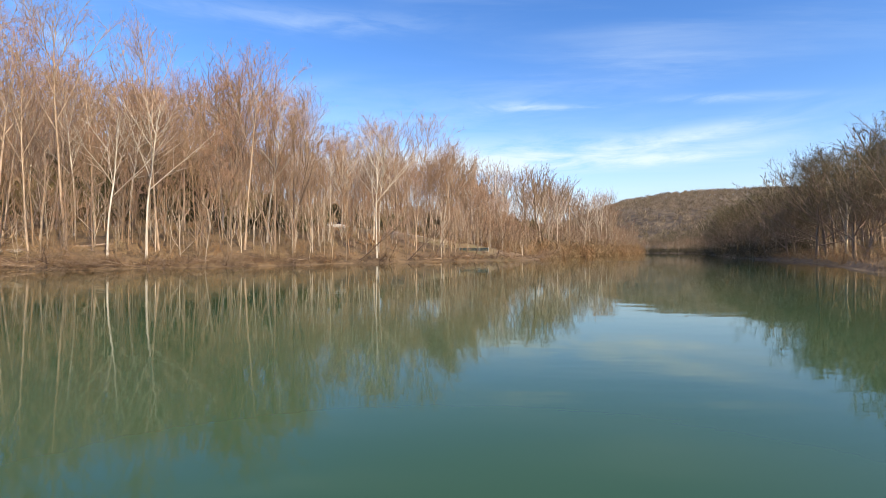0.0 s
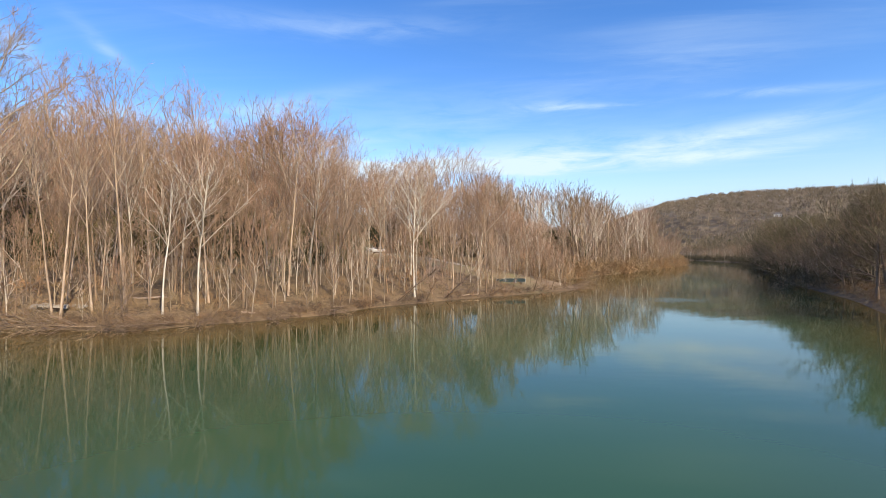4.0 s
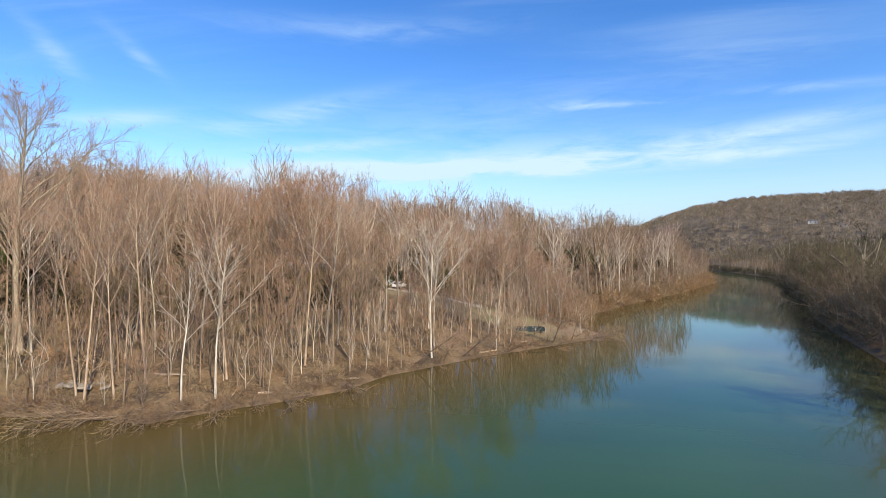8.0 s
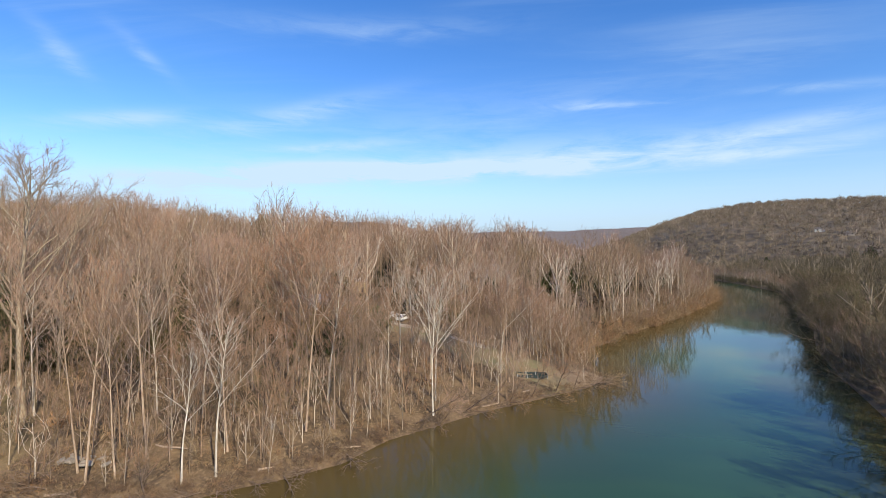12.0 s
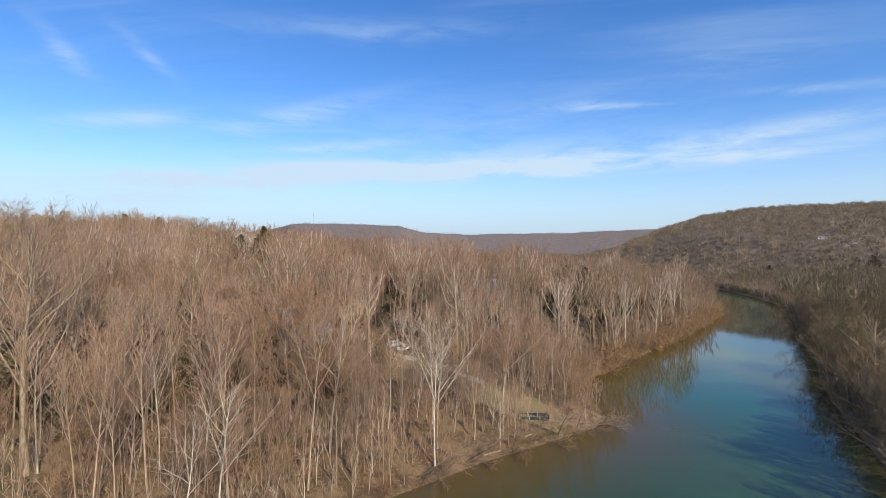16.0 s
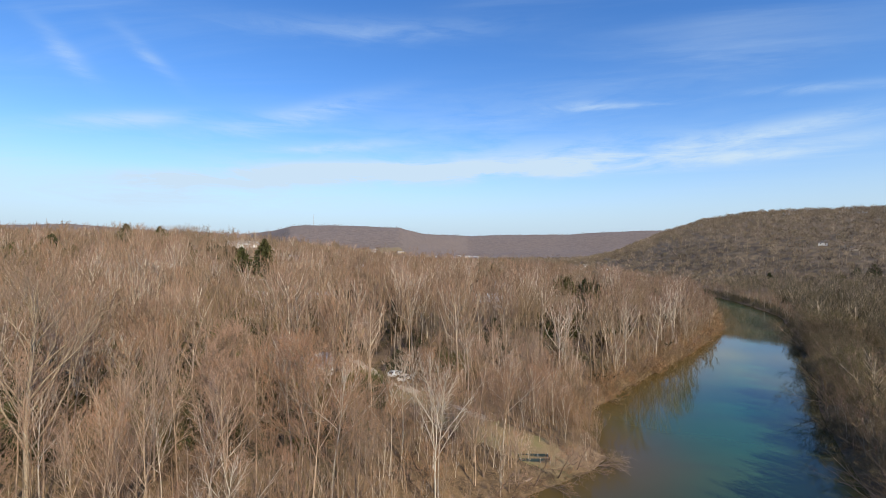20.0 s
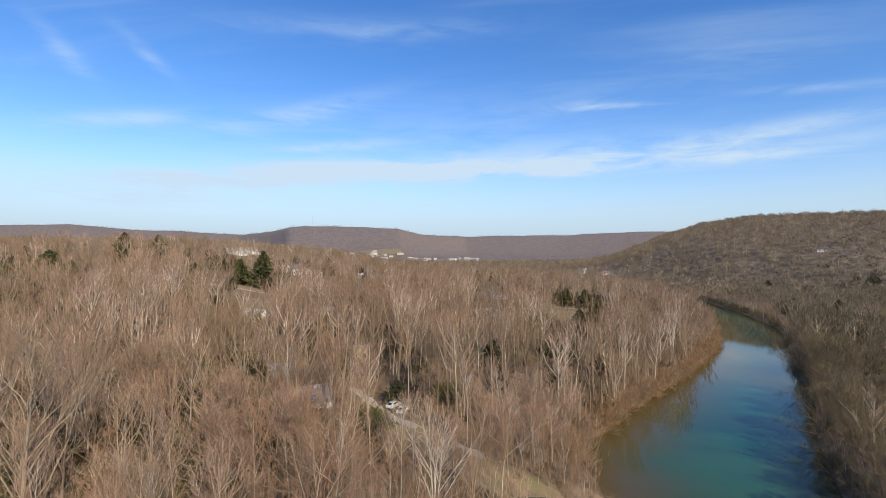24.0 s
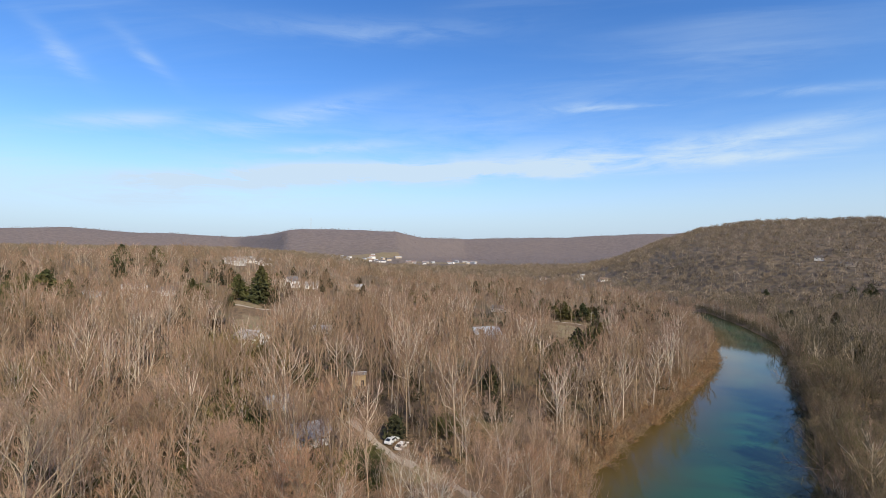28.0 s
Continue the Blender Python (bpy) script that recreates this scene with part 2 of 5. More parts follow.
def water_material():
    m, n, b, p = material("river_water", 0.035)
    reach = n.add("ShaderNodeAttribute", {}, attribute_name="reach").outputs["Fac"]
    cloud = n.noise(p, 0.06, 4.0, 0.6, 0.6)
    wide = n.noise(n.add("ShaderNodeMapping", {"Vector": p, "Rotation": (0, 0, radians(25)), "Scale": (0.35, 1.0, 1.0)}).outputs[0], 0.05, 3.0)
    deep = n.mix(n.ramp(wide, 0.38, 0.66), rgb(0.038, 0.09, 0.039), rgb(0.025, 0.068, 0.038))
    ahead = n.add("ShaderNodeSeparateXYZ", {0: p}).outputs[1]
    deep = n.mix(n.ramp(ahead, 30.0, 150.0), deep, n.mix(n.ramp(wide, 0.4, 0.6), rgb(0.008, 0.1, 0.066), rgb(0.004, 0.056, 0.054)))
    # brown silt by the bank, then the trees' olive reflection painted in
    silt_and_reflection = n.mix(n.ramp(reach, 2.0, 24.0), n.mix(cloud, rgb(0.08, 0.06, 0.018), rgb(0.105, 0.07, 0.024)), rgb(0.042, 0.066, 0.028))
    f = n.ramp(n.math("ADD", reach, n.math("MULTIPLY", n.math("SUBTRACT", cloud, 0.5), 16.0)), 4.0, 40.0)
    link(n, n.mix(f, silt_and_reflection, deep), b.inputs["Base Color"])
    b.inputs["IOR"].default_value = 1.33
    b.inputs["Specular IOR Level"].default_value = 0.34
    # faint ripples, drawn out across the stream
    q = n.add("ShaderNodeMapping", {"Vector": p, "Rotation": (0, 0, radians(18)), "Scale": (0.6, 1.6, 1.0)}).outputs[0]
    ripple = n.math("ADD", n.noise(q, 1.1, 3.0, 0.5), n.math("MULTIPLY", n.noise(q, 0.22, 2.0), 2.0))
    bump(n, b, ripple, 0.022, 0.12)
    # a patch that the wind ruffles
    off = n.add("ShaderNodeMapping", {"Vector": p, "Location": (-25.0 / 8.0, -69.0 / 4.0, 0), "Scale": (1 / 8.0, 1 / 4.0, 1.0)}).outputs[0]
    near = n.add("ShaderNodeVectorMath", {0: off}, operation="LENGTH").outputs["Value"]
    ruffle = n.ramp(n.math("ADD", near, n.math("MULTIPLY", n.noise(p, 0.5, 4.0), 0.9)), 1.5, 1.0)
    link(n, n.math("ADD", n.math("MULTIPLY", ruffle, 0.08), 0.035), b.inputs["Roughness"])
    return m


WATER_MAT = water_material()

# ---- the lie of the land ----
BANK_LEFT = [(-420, 14), (-160, 22), (-75, 33), (-47, 39.4), (-41, 40.5), (-31.6, 39.5), (-27, 43.8), (-22.5, 46.9), (-18, 51), (-14.7, 58), (-9.7, 63.3),
             (-3.2, 70.4), (5.5, 77.8), (14, 85.5), (17.5, 91), (17, 99), (14.5, 108), (16.5, 117), (25, 127), (33, 142), (50, 166), (73, 202), (101, 250),
             (124, 308), (140, 353), (150, 430), (138, 505), (90, 585), (-20, 690), (-240, 840)]
BANK_RIGHT = [(-180, 900), (40, 745), (140, 635), (183, 545), (190, 470), (180, 385), (166, 315), (135, 245), (112, 200), (91, 153), (76, 127), (63, 98),
              (52, 70), (42, 51), (31.3, 34.6), (24, 10), (5, -30), (-60, -62), (-420, -90)]


def reach_of(xs, ys, line):
    """Distance to a line of points."""
    best = np.full(xs.shape, 1e9)
    for (ax, ay), (bx, by) in zip(line, line[1:]):
        dx, dy = bx - ax, by - ay
        k = np.clip(((xs - ax) * dx + (ys - ay) * dy) / (dx * dx + dy * dy), 0, 1)
        best = np.minimum(best, np.hypot(xs - ax - k * dx, ys - ay - k * dy))
    return best


def inside(xs, ys, ring):
    odd = np.zeros(xs.shape, bool)
    for (ax, ay), (bx, by) in zip(ring, ring[1:] + ring[:1]):
        cross = (ay > ys) != (by > ys)
        odd ^= cross & (xs < (bx - ax) * (ys - ay) / ((by - ay) or 1e-9) + ax)
    return odd


def smooth(v, low, high):
    k = np.clip((v - low) / (high - low), 0, 1)
    return k * k * (3 - 2 * k)


def wave(xs, ys, size, seed):
    """Rolling unevenness from a few sines."""
    r = np.random.RandomState(seed)
    total = 0
    for k in range(5):
        a, p = r.uniform(0, 6.28), r.uniform(0, 6.28)
        s = 6.28 / size * r.uniform(0.6, 1.7)
        total = total + np.sin((xs * np.cos(a) + ys * np.sin(a)) * s + p)
    return total / 5


RIVER = BANK_LEFT + BANK_RIGHT


def land(xs, ys):
    """Height of the ground, and the signed distance from the water's edge (below zero in the river)."""
    xs, ys = np.asarray(xs, float), np.asarray(ys, float)
    dl, dr = reach_of(xs, ys, BANK_LEFT), reach_of(xs, ys, BANK_RIGHT)
    wet = inside(xs, ys, RIVER)
    d = np.where(wet, -1, 1) * np.minimum(dl, dr)
    r, a = np.hypot(xs, ys), np.degrees(np.arctan2(xs, ys))
    dd = np.maximum(d, 0)
    left = 0.25 + 11 * (1 - np.exp(-dd / 42)) + 0.055 * np.clip(dd - 60, 0, 300) + 0.085 * np.clip(-xs - 90, 0, 190) + 0.02 * np.clip(r - 400, 0, 1500)
    right = 0.35 + 2.6 * (1 - np.exp(-dd / 14)) + 0.02 * np.clip(r - 500, 0, 1500)
    side = smooth(dl - dr, -30, 30)
    z = left * (1 - side) + right * side
    hill = np.interp(a, [4, 9, 12, 14, 16, 18, 21, 25, 30, 35, 50, 70, 100], [0, 5, 20, 36, 52, 67, 88, 99, 98, 96, 92, 80, 30])
    z = z + hill * smooth(r, 330, 1140) * smooth(dd, 15, 170) * (1 - 0.5 * smooth(r, 1180, 1900))
    # the long ridges that close the valley
    top = np.interp(a, [-180, -70, -55, -49, -46, -41, -37, -32, -28.5, -26.5, -24, -17, -13, -10.5, -6, 2, 6, 9, 12, 20, 180],
                    [150, 150, 190, 205, 216, 196, 194, 180, 174, 172, 182, 178, 170, 154, 168, 178, 176, 184, 192, 200, 150])
    at = np.interp(a, [-180, -31, -25.8, -13, -5, 180], [3600, 3600, 2450, 2350, 3300, 3500])
    rise = np.exp(-((r - at) / np.where(r < at, 430, 900)) ** 2)
    z = np.maximum(z, z * (1 - rise) + top * rise)
    bumps = wave(xs, ys, 40, 3) * 0.5 * smooth(dd, 3, 30) + wave(xs, ys, 260, 4) * 4 * smooth(r, 350, 900) + wave(xs, ys, 9, 5) * 0.18 * smooth(dd, 1, 6)
    z = z + bumps
    return np.where(wet, np.maximum(-2.6, 0.12 + 0.16 * d), z), d


def height(x, y):
    return float(land(np.array([x]), np.array([y]))[0][0])


def mesh_from(name, verts, faces, mat, smooth_faces=False, slots=None):
    """A mesh from arrays of points and of triangles or quads."""
    me = bpy.data.meshes.new(name)
    verts, faces = np.asarray(verts, np.float32), np.asarray(faces, np.int32)
    k = faces.shape[1]
    me.vertices.add(len(verts))
    me.vertices.foreach_set("co", verts.ravel())
    me.loops.add(faces.size)
    me.loops.foreach_set("vertex_index", faces.ravel())
    me.polygons.add(len(faces))
    me.polygons.foreach_set("loop_start", np.arange(0, faces.size, k, dtype=np.int32))
    if smooth_faces:
        me.polygons.foreach_set("use_smooth", np.ones(len(faces), bool))
    for m in mat if isinstance(mat, tuple) else (mat,):
        me.materials.append(m)
    if slots is not None:
        me.polygons.foreach_set("material_index", np.asarray(slots, np.int32))
    me.update(calc_edges=True)
    return me


def grid_faces(rows, cols, wrap=False):
    i, j = np.meshgrid(np.arange(rows - 1), np.arange(cols if wrap else cols - 1), indexing="ij")
    k = (j + 1) % cols
    return np.stack([i * cols + j, i * cols + k, (i + 1) * cols + k, (i + 1) * cols + j], -1).reshape(-1, 4)


def build_ground():
    angles = np.radians(np.concatenate([np.arange(-180, -62, 4.0), np.arange(-62, 50, 0.42), np.arange(50, 180, 4.0)]))
    radii = np.concatenate([[2.0], np.geomspace(14, 4850, 300)])
    rr, aa = np.meshgrid(radii, angles, indexing="ij")
    xs, ys = rr * np.sin(aa), rr * np.cos(aa)
    zs, _ = land(xs, ys)
    faces = grid_faces(len(radii), len(angles), True)[:, ::-1]
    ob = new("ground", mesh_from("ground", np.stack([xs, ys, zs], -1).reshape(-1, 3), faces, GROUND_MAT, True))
    tagged(ob, "wooded valley floor and hills covered in brown leaf litter", "ground", kind="structure")


def build_water():
    angles = np.radians(np.concatenate([np.arange(-180, -62, 6.0), np.arange(-62, 50, 0.8), np.arange(50, 180, 6.0)]))
    radii = np.concatenate([[0.5], np.geomspace(4, 1150, 170)])
    rr, aa = np.meshgrid(radii, angles, indexing="ij")
    xs, ys = rr * np.sin(aa), rr * np.cos(aa)
    me = mesh_from("water", np.stack([xs, ys, 0 * xs], -1).reshape(-1, 3), grid_faces(len(radii), len(angles), True)[:, ::-1], WATER_MAT, True)
    far = me.attributes.new("reach", "FLOAT", "POINT")
    dl, dr = reach_of(xs, ys, BANK_LEFT), reach_of(xs, ys, BANK_RIGHT)
    far.data.foreach_set("value", np.minimum(dl, dr * 1.6 + 6).astype(np.float32).ravel())
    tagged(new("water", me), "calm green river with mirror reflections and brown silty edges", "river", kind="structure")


build_ground()
build_water()

# ---- plants ----


class Buf:
    """Points and triangles that grow into one mesh."""

    def __init__(self):
        self.v, self.f, self.slot, self.now = [], [], [], 0

    def tube(self, path, radii, sides, cap=False):
        start = len(self.v)
        for k, (p, r) in enumerate(zip(path, radii)):
            ahead = path[min(k + 1, len(path) - 1)] - path[max(k - 1, 0)]
            ahead = ahead / (np.linalg.norm(ahead) + 1e-9)
            a = np.cross(ahead, (0.31, 0.95, 0.02))
            a /= np.linalg.norm(a) + 1e-9
            b = np.cross(ahead, a)
            for s in range(sides):
                w = 2 * math.pi * s / sides
                self.v.append(p + r * (math.cos(w) * a + math.sin(w) * b))
        for k in range(len(path) - 1):
            for s in range(sides):
                i, j = start + k * sides + s, start + k * sides + (s + 1) % sides
                self.f += [(i, j, j + sides), (i, j + sides, i + sides)]
                self.slot += [self.now] * 2

    def spike(self, p, q, r):
        """A thin three-sided twig that tapers to its tip."""
        d = q - p
        a = np.cross(d, (0.3, 0.9, 0.28))
        a *= r / (np.linalg.norm(a) + 1e-9)
        b = np.cross(d, a)
        b *= r / (np.linalg.norm(b) + 1e-9)
        i = len(self.v)
        self.v += [p + a, p - 0.5 * a + 0.87 * b, p - 0.5 * a - 0.87 * b, q]
        self.f += [(i, i + 1, i + 3), (i + 1, i + 2, i + 3), (i + 2, i, i + 3)]
        self.slot += [self.now] * 3

    def blade(self, p, q, w, rng):
        """A twig far away: one sliver."""
        d = q - p
        a = np.cross(d, rng.normal(size=3))
        a *= 0.5 * w / (np.linalg.norm(a) + 1e-9)
        i = len(self.v)
        self.v += [p + a, p - a, q]
        self.f.append((i, i + 1, i + 2))
        self.slot.append(self.now)

    def mesh(self, name, mat, smooth_faces=False):
        return mesh_from(name, np.array(self.v), np.array(self.f), mat, smooth_faces, self.slot)

    def arrays(self):
        return np.array(self.v, np.float32), np.array(self.f, np.int32), np.array(self.slot, np.int32)


def bent(p, way, length, steps, rng, wobble, lift):
    """A path that wanders and turns upwards."""
    path, way = [p], way / np.linalg.norm(way)
    for _ in range(steps):
        way = way + rng.normal(size=3) * wobble + np.array((0, 0, lift))
        way /= np.linalg.norm(way)
        path.append(path[-1] + way * length / steps)
    return path


def along(path, s):
    k = s * (len(path) - 1)
    i = min(int(k), len(path) - 2)
    return path[i] + (path[i + 1] - path[i]) * (k - i)


def swung(way, angle, turn):
    """A direction swung away from another by an angle, towards a turn round it."""
    way = way / np.linalg.norm(way)
    a = np.cross(way, (0.3, 0.2, 0.93) if abs(way[2]) < 0.9 else (1.0, 0.1, 0))
    a /= np.linalg.norm(a)
    b = np.cross(way, a)
    return way * math.cos(angle) + (a * math.cos(turn) + b * math.sin(turn)) * math.sin(angle)


def grow(seed, tall, thick, crown_from, wide, leaders, lean=0.0, subs=10, sprays=3, twigs=3, fat=1.0, stems=1, feather=0, gnarl=0.09):
    """A bare tree: trunk and rising leaders, and a crown of branches, sprays and twigs. wide: how far the leaders spread, in radians."""
    rng = np.random.RandomState(seed)
    trunk, limbs, crown = Buf(), [], Buf()
    for stem in range(stems):
        way = np.array((lean, 0.3 * lean, 1.0)) if stem == 0 else swung(np.array((0, 0, 1.0)), rng.uniform(0.1, 0.3), rng.uniform(0, 6.28))
        size = tall * (1 if stem == 0 else rng.uniform(0.7, 0.95))
        thick_here = thick * (1 if stem == 0 else 0.75)
        main = bent(np.array((0, 0, -0.3)), way, size * 0.97 + 0.3, 9, rng, 0.035, 0.015)
        (trunk if stem == 0 else limbs.append(Buf()) or limbs[-1]).tube(main, [thick_here * (1.3 if k == 0 else 1.0) * (1 - k / 9.7) ** 0.9 + 0.014 for k in range(10)], 6)
        crown.now = 1
        for k in range(feather):
            q = along(main, rng.uniform(0.08, crown_from + 0.1))
            a = rng.uniform(0, 6.28)
            w = np.array((math.cos(a), math.sin(a), rng.uniform(-0.1, 0.5))) * rng.uniform(0.6, 2.2)
            crown.spike(q, q + w, 0.02)
            for _ in range(4):
                u = q + w * rng.uniform(0.25, 1.0)
                crown.blade(u, u + swung(w, rng.uniform(0.4, 0.9), rng.uniform(0, 6.28)) * rng.uniform(0.3, 0.8), 0.025, rng)
        count = max(3, leaders // stems)
        arms = []
        for i in range(count):
            s = crown_from + (0.9 - crown_from) * (i + rng.uniform(0, 0.9)) / count
            up = (s - crown_from) / (1 - crown_from)
            ahead = along(main, min(s + 0.1, 1)) - along(main, s)
            arm_way = swung(ahead, wide * (1.1 - 0.55 * up) * rng.uniform(0.75, 1.25), i * 2.4 + rng.uniform(-0.5, 0.5))
            long = size * (1.02 - s) * rng.uniform(0.8, 1.05) + 1.0
            arm = bent(along(main, s), arm_way, long, 4, rng, gnarl, 0.09 + gnarl * 0.3)
            r = thick_here * (0.24 + 0.5 * (1 - s)) * (0.72 if gnarl < 0.1 else 0.5)
            limb = Buf()
            limb.tube(arm, [r * (1 - k / 4.5) + 0.014 for k in range(5)], 4)
            limbs.append(limb)
            arms.append((arm, long))
        arms.append(([along(main, crown_from + (1 - crown_from) * k / 4) for k in range(5)], size * (1 - crown_from)))
        for arm, long in arms:
            for j in range(subs):
                s = 0.18 + 0.8 * (j + rng.uniform(0, 1)) / subs
                ahead = along(arm, min(s + 0.15, 1.0)) - along(arm, s - 0.1)
                size2 = min(long * 0.42, 4.2) * (1.1 - 0.6 * s) * rng.uniform(0.7, 1.2) + 0.3
                branch = bent(along(arm, s), swung(ahead, rng.uniform(0.4, 0.85), j * 2.4 + rng.uniform(-0.7, 0.7)), size2, 2, rng, 0.1, 0.09)
                crown.now = 0
                crown.tube(branch, [0.029 * fat, 0.021 * fat, 0.011 * fat], 3)
                crown.now = 1
                for _ in range(sprays):
                    q = along(branch, rng.uniform(0.2, 0.97))
                    w = swung(branch[2] - branch[0], rng.uniform(0.3, 0.8), rng.uniform(0, 6.28)) + np.array((0, 0, 0.12))
                    w *= (size2 * rng.uniform(0.3, 0.55) + 0.25)
                    crown.spike(q, q + w, 0.016 * fat)
                    for _ in range(twigs):
                        u = q + w * rng.uniform(0.2, 1.0)
                        y = swung(w, rng.uniform(0.2, 0.9), rng.uniform(0, 6.28))
                        crown.blade(u, u + y * rng.uniform(0.4, 1.1), 0.026 * fat, rng)
    return trunk, limbs, crown


def wood_tree(seed, tall, spread, low, limbs, subs, twigs, thin, trunk_r, reach=1.0):
    """A bare tree of the wood: trunk, limbs that sweep up to a rounded crown, branches and twigs. spread: the crown's half width."""
    rng = np.random.RandomState(seed)
    b = Buf()
    up = np.array((0, 0, 1.0))
    main = bent(np.array((0, 0, -0.5)), np.array((rng.normal() * 0.04, rng.normal() * 0.04, 1)), tall * 0.86, 3, rng, 0.03, 0)
    b.tube(main, [trunk_r * 1.1, trunk_r * 0.85, trunk_r * 0.5, thin], 4)
    middle, half = (low + 1.0) / 2 * tall, (1.0 - low) / 2 * tall
    for i in range(limbs):
        h = low + (0.8 - low) * (i + rng.uniform(0, 0.8)) / limbs
        p = along(main, min(h / 0.86, 0.99))
        a = i * 2.4 + rng.uniform(-0.4, 0.4)
        out = np.array((math.cos(a), math.sin(a), 0))
        end_h = min(h + (1.0 - h) * (rng.uniform(0.35, 0.75) + 0.3 * h), 0.97) * tall
        wide = spread * math.sqrt(max(0.12, 1 - ((end_h - middle) / half) ** 2)) * rng.uniform(0.75, 1.08)
        tip = np.array((main[3][0], main[3][1], 0)) * 0.6 + out * wide + up * end_h
        knee = p + (tip - p) * 0.5 + out * wide * 0.1 - up * (tip[2] - p[2]) * 0.06 + rng.normal(size=3) * 0.45
        b.now = 0
        r = trunk_r * (0.62 - 0.3 * h)
        b.tube([p, knee, tip], [r, r * 0.72, thin * 0.8], 3)
        arm = [p, knee, tip]
        for j in range(subs):
            t = 0.25 + 0.75 * (j + rng.uniform(0, 1)) / subs
            q = along(arm, min(t, 0.999))
            size = tall * 0.13 * (1.25 - 0.65 * t) * rng.uniform(0.7, 1.2) * reach
            w = swung(tip - knee, rng.uniform(0.35, 0.95), j * 2.4 + rng.uniform(-0.8, 0.8)) * size + up * size * 0.35
            b.now = 0 if j % 2 == 0 and t < 0.7 else 1
            b.blade(q, q + w, thin * (1.9 - t), rng)
            b.now = 1
            for _ in range(twigs):
                u = q + w * rng.uniform(0.25, 1.0)
                y = swung(w, rng.uniform(0.2, 0.9), rng.uniform(0, 6.28)) * rng.uniform(0.35, 0.65) * size + up * 0.2 * size
                b.blade(u, u + y, thin, rng)
    return b.arrays()


def crown_tree(seed, tall, spread, pieces, thin):
    """A bare tree far off: a short trunk and a rounded crown of rising sprays."""
    rng = np.random.RandomState(seed)
    b = Buf()
    b.tube([np.array((0, 0, -0.5)), np.array((0, 0, tall * 0.6))], [0.2, 0.1], 3)
    b.now = 1
    for k in range(pieces):
        a, e = k * 2.4 + rng.uniform(-0.4, 0.4), math.asin(min(1.0, -0.2 + 1.2 * (k + rng.uniform(0, 1)) / pieces))
        out = np.array((math.cos(a) * math.cos(e) * spread, math.sin(a) * math.cos(e) * spread, math.sin(e) * tall * 0.4))
        tip = np.array((0, 0, tall * 0.55)) + out * rng.uniform(0.75, 1.1)
        root = tip - out * rng.uniform(0.25, 0.45) - np.array((0, 0, rng.uniform(0.5, 1.5))) + rng.normal(size=3) * 0.5
        b.now = 1 if k % 6 else 0
        b.blade(root, tip, thin * rng.uniform(0.7, 1.3), rng)
    return b.arrays()


def conifer_arrays(seed, tall, spread, whorls, per, wide, low=0.06):
    """An evergreen: whorls of drooping needle sprays round a stem."""
    rng = np.random.RandomState(seed)
    b = Buf()
    b.tube([np.array((0, 0, -0.4)), np.array((0, 0, tall * 0.5)), np.array((0, 0, tall))], [tall * 0.014, tall * 0.009, 0.02], 4)
    for i in range(whorls):
        s = low + (0.98 - low) * i / whorls
        reach = spread * (1 - s) ** 0.8 * rng.uniform(0.75, 1.15) + 0.15
        for k in range(per):
            a = k * 6.28 / per + i * 1.1 + rng.uniform(-0.3, 0.3)
            out = np.array((math.cos(a), math.sin(a), 0))
            p = np.array((0, 0, tall * s))
            size = reach * rng.uniform(0.7, 1.15)
            tip = p + out * size + np.array((0, 0, size * rng.uniform(-0.3, 0.25)))
            b.blade(p, tip, wide * 1.2, rng)
            for _ in range(3):
                q = p + (tip - p) * rng.uniform(0.35, 0.95)
                w = out * 0.6 + rng.normal(size=3) * 0.55
                b.blade(q, q + w / np.linalg.norm(w) * size * 0.4, wide, rng)
    return b


def bush_arrays(seed, tall, spread, stems, blades, wide):
    """A thicket of arching stems."""
    rng = np.random.RandomState(seed)
    b = Buf()
    for i in range(stems):
        a = rng.uniform(0, 6.28)
        p = np.array((rng.normal() * spread * 0.25, rng.normal() * spread * 0.25, -0.1))
        stem = bent(p, np.array((math.cos(a) * 0.7, math.sin(a) * 0.7, 1.0)), tall * rng.uniform(0.6, 1.2), 2, rng, 0.25, -0.1)
        b.blade(stem[0], stem[1], wide * 1.3, rng)
        b.blade(stem[1], stem[2], wide * 1.1, rng)
        for _ in range(blades):
            q = along(stem, rng.uniform(0.2, 1))
            w = rng.normal(size=3) + np.array((0, 0, 0.5))
            b.blade(q, q + w / np.linalg.norm(w) * tall * rng.uniform(0.2, 0.45), wide, rng)
    return b.arrays()


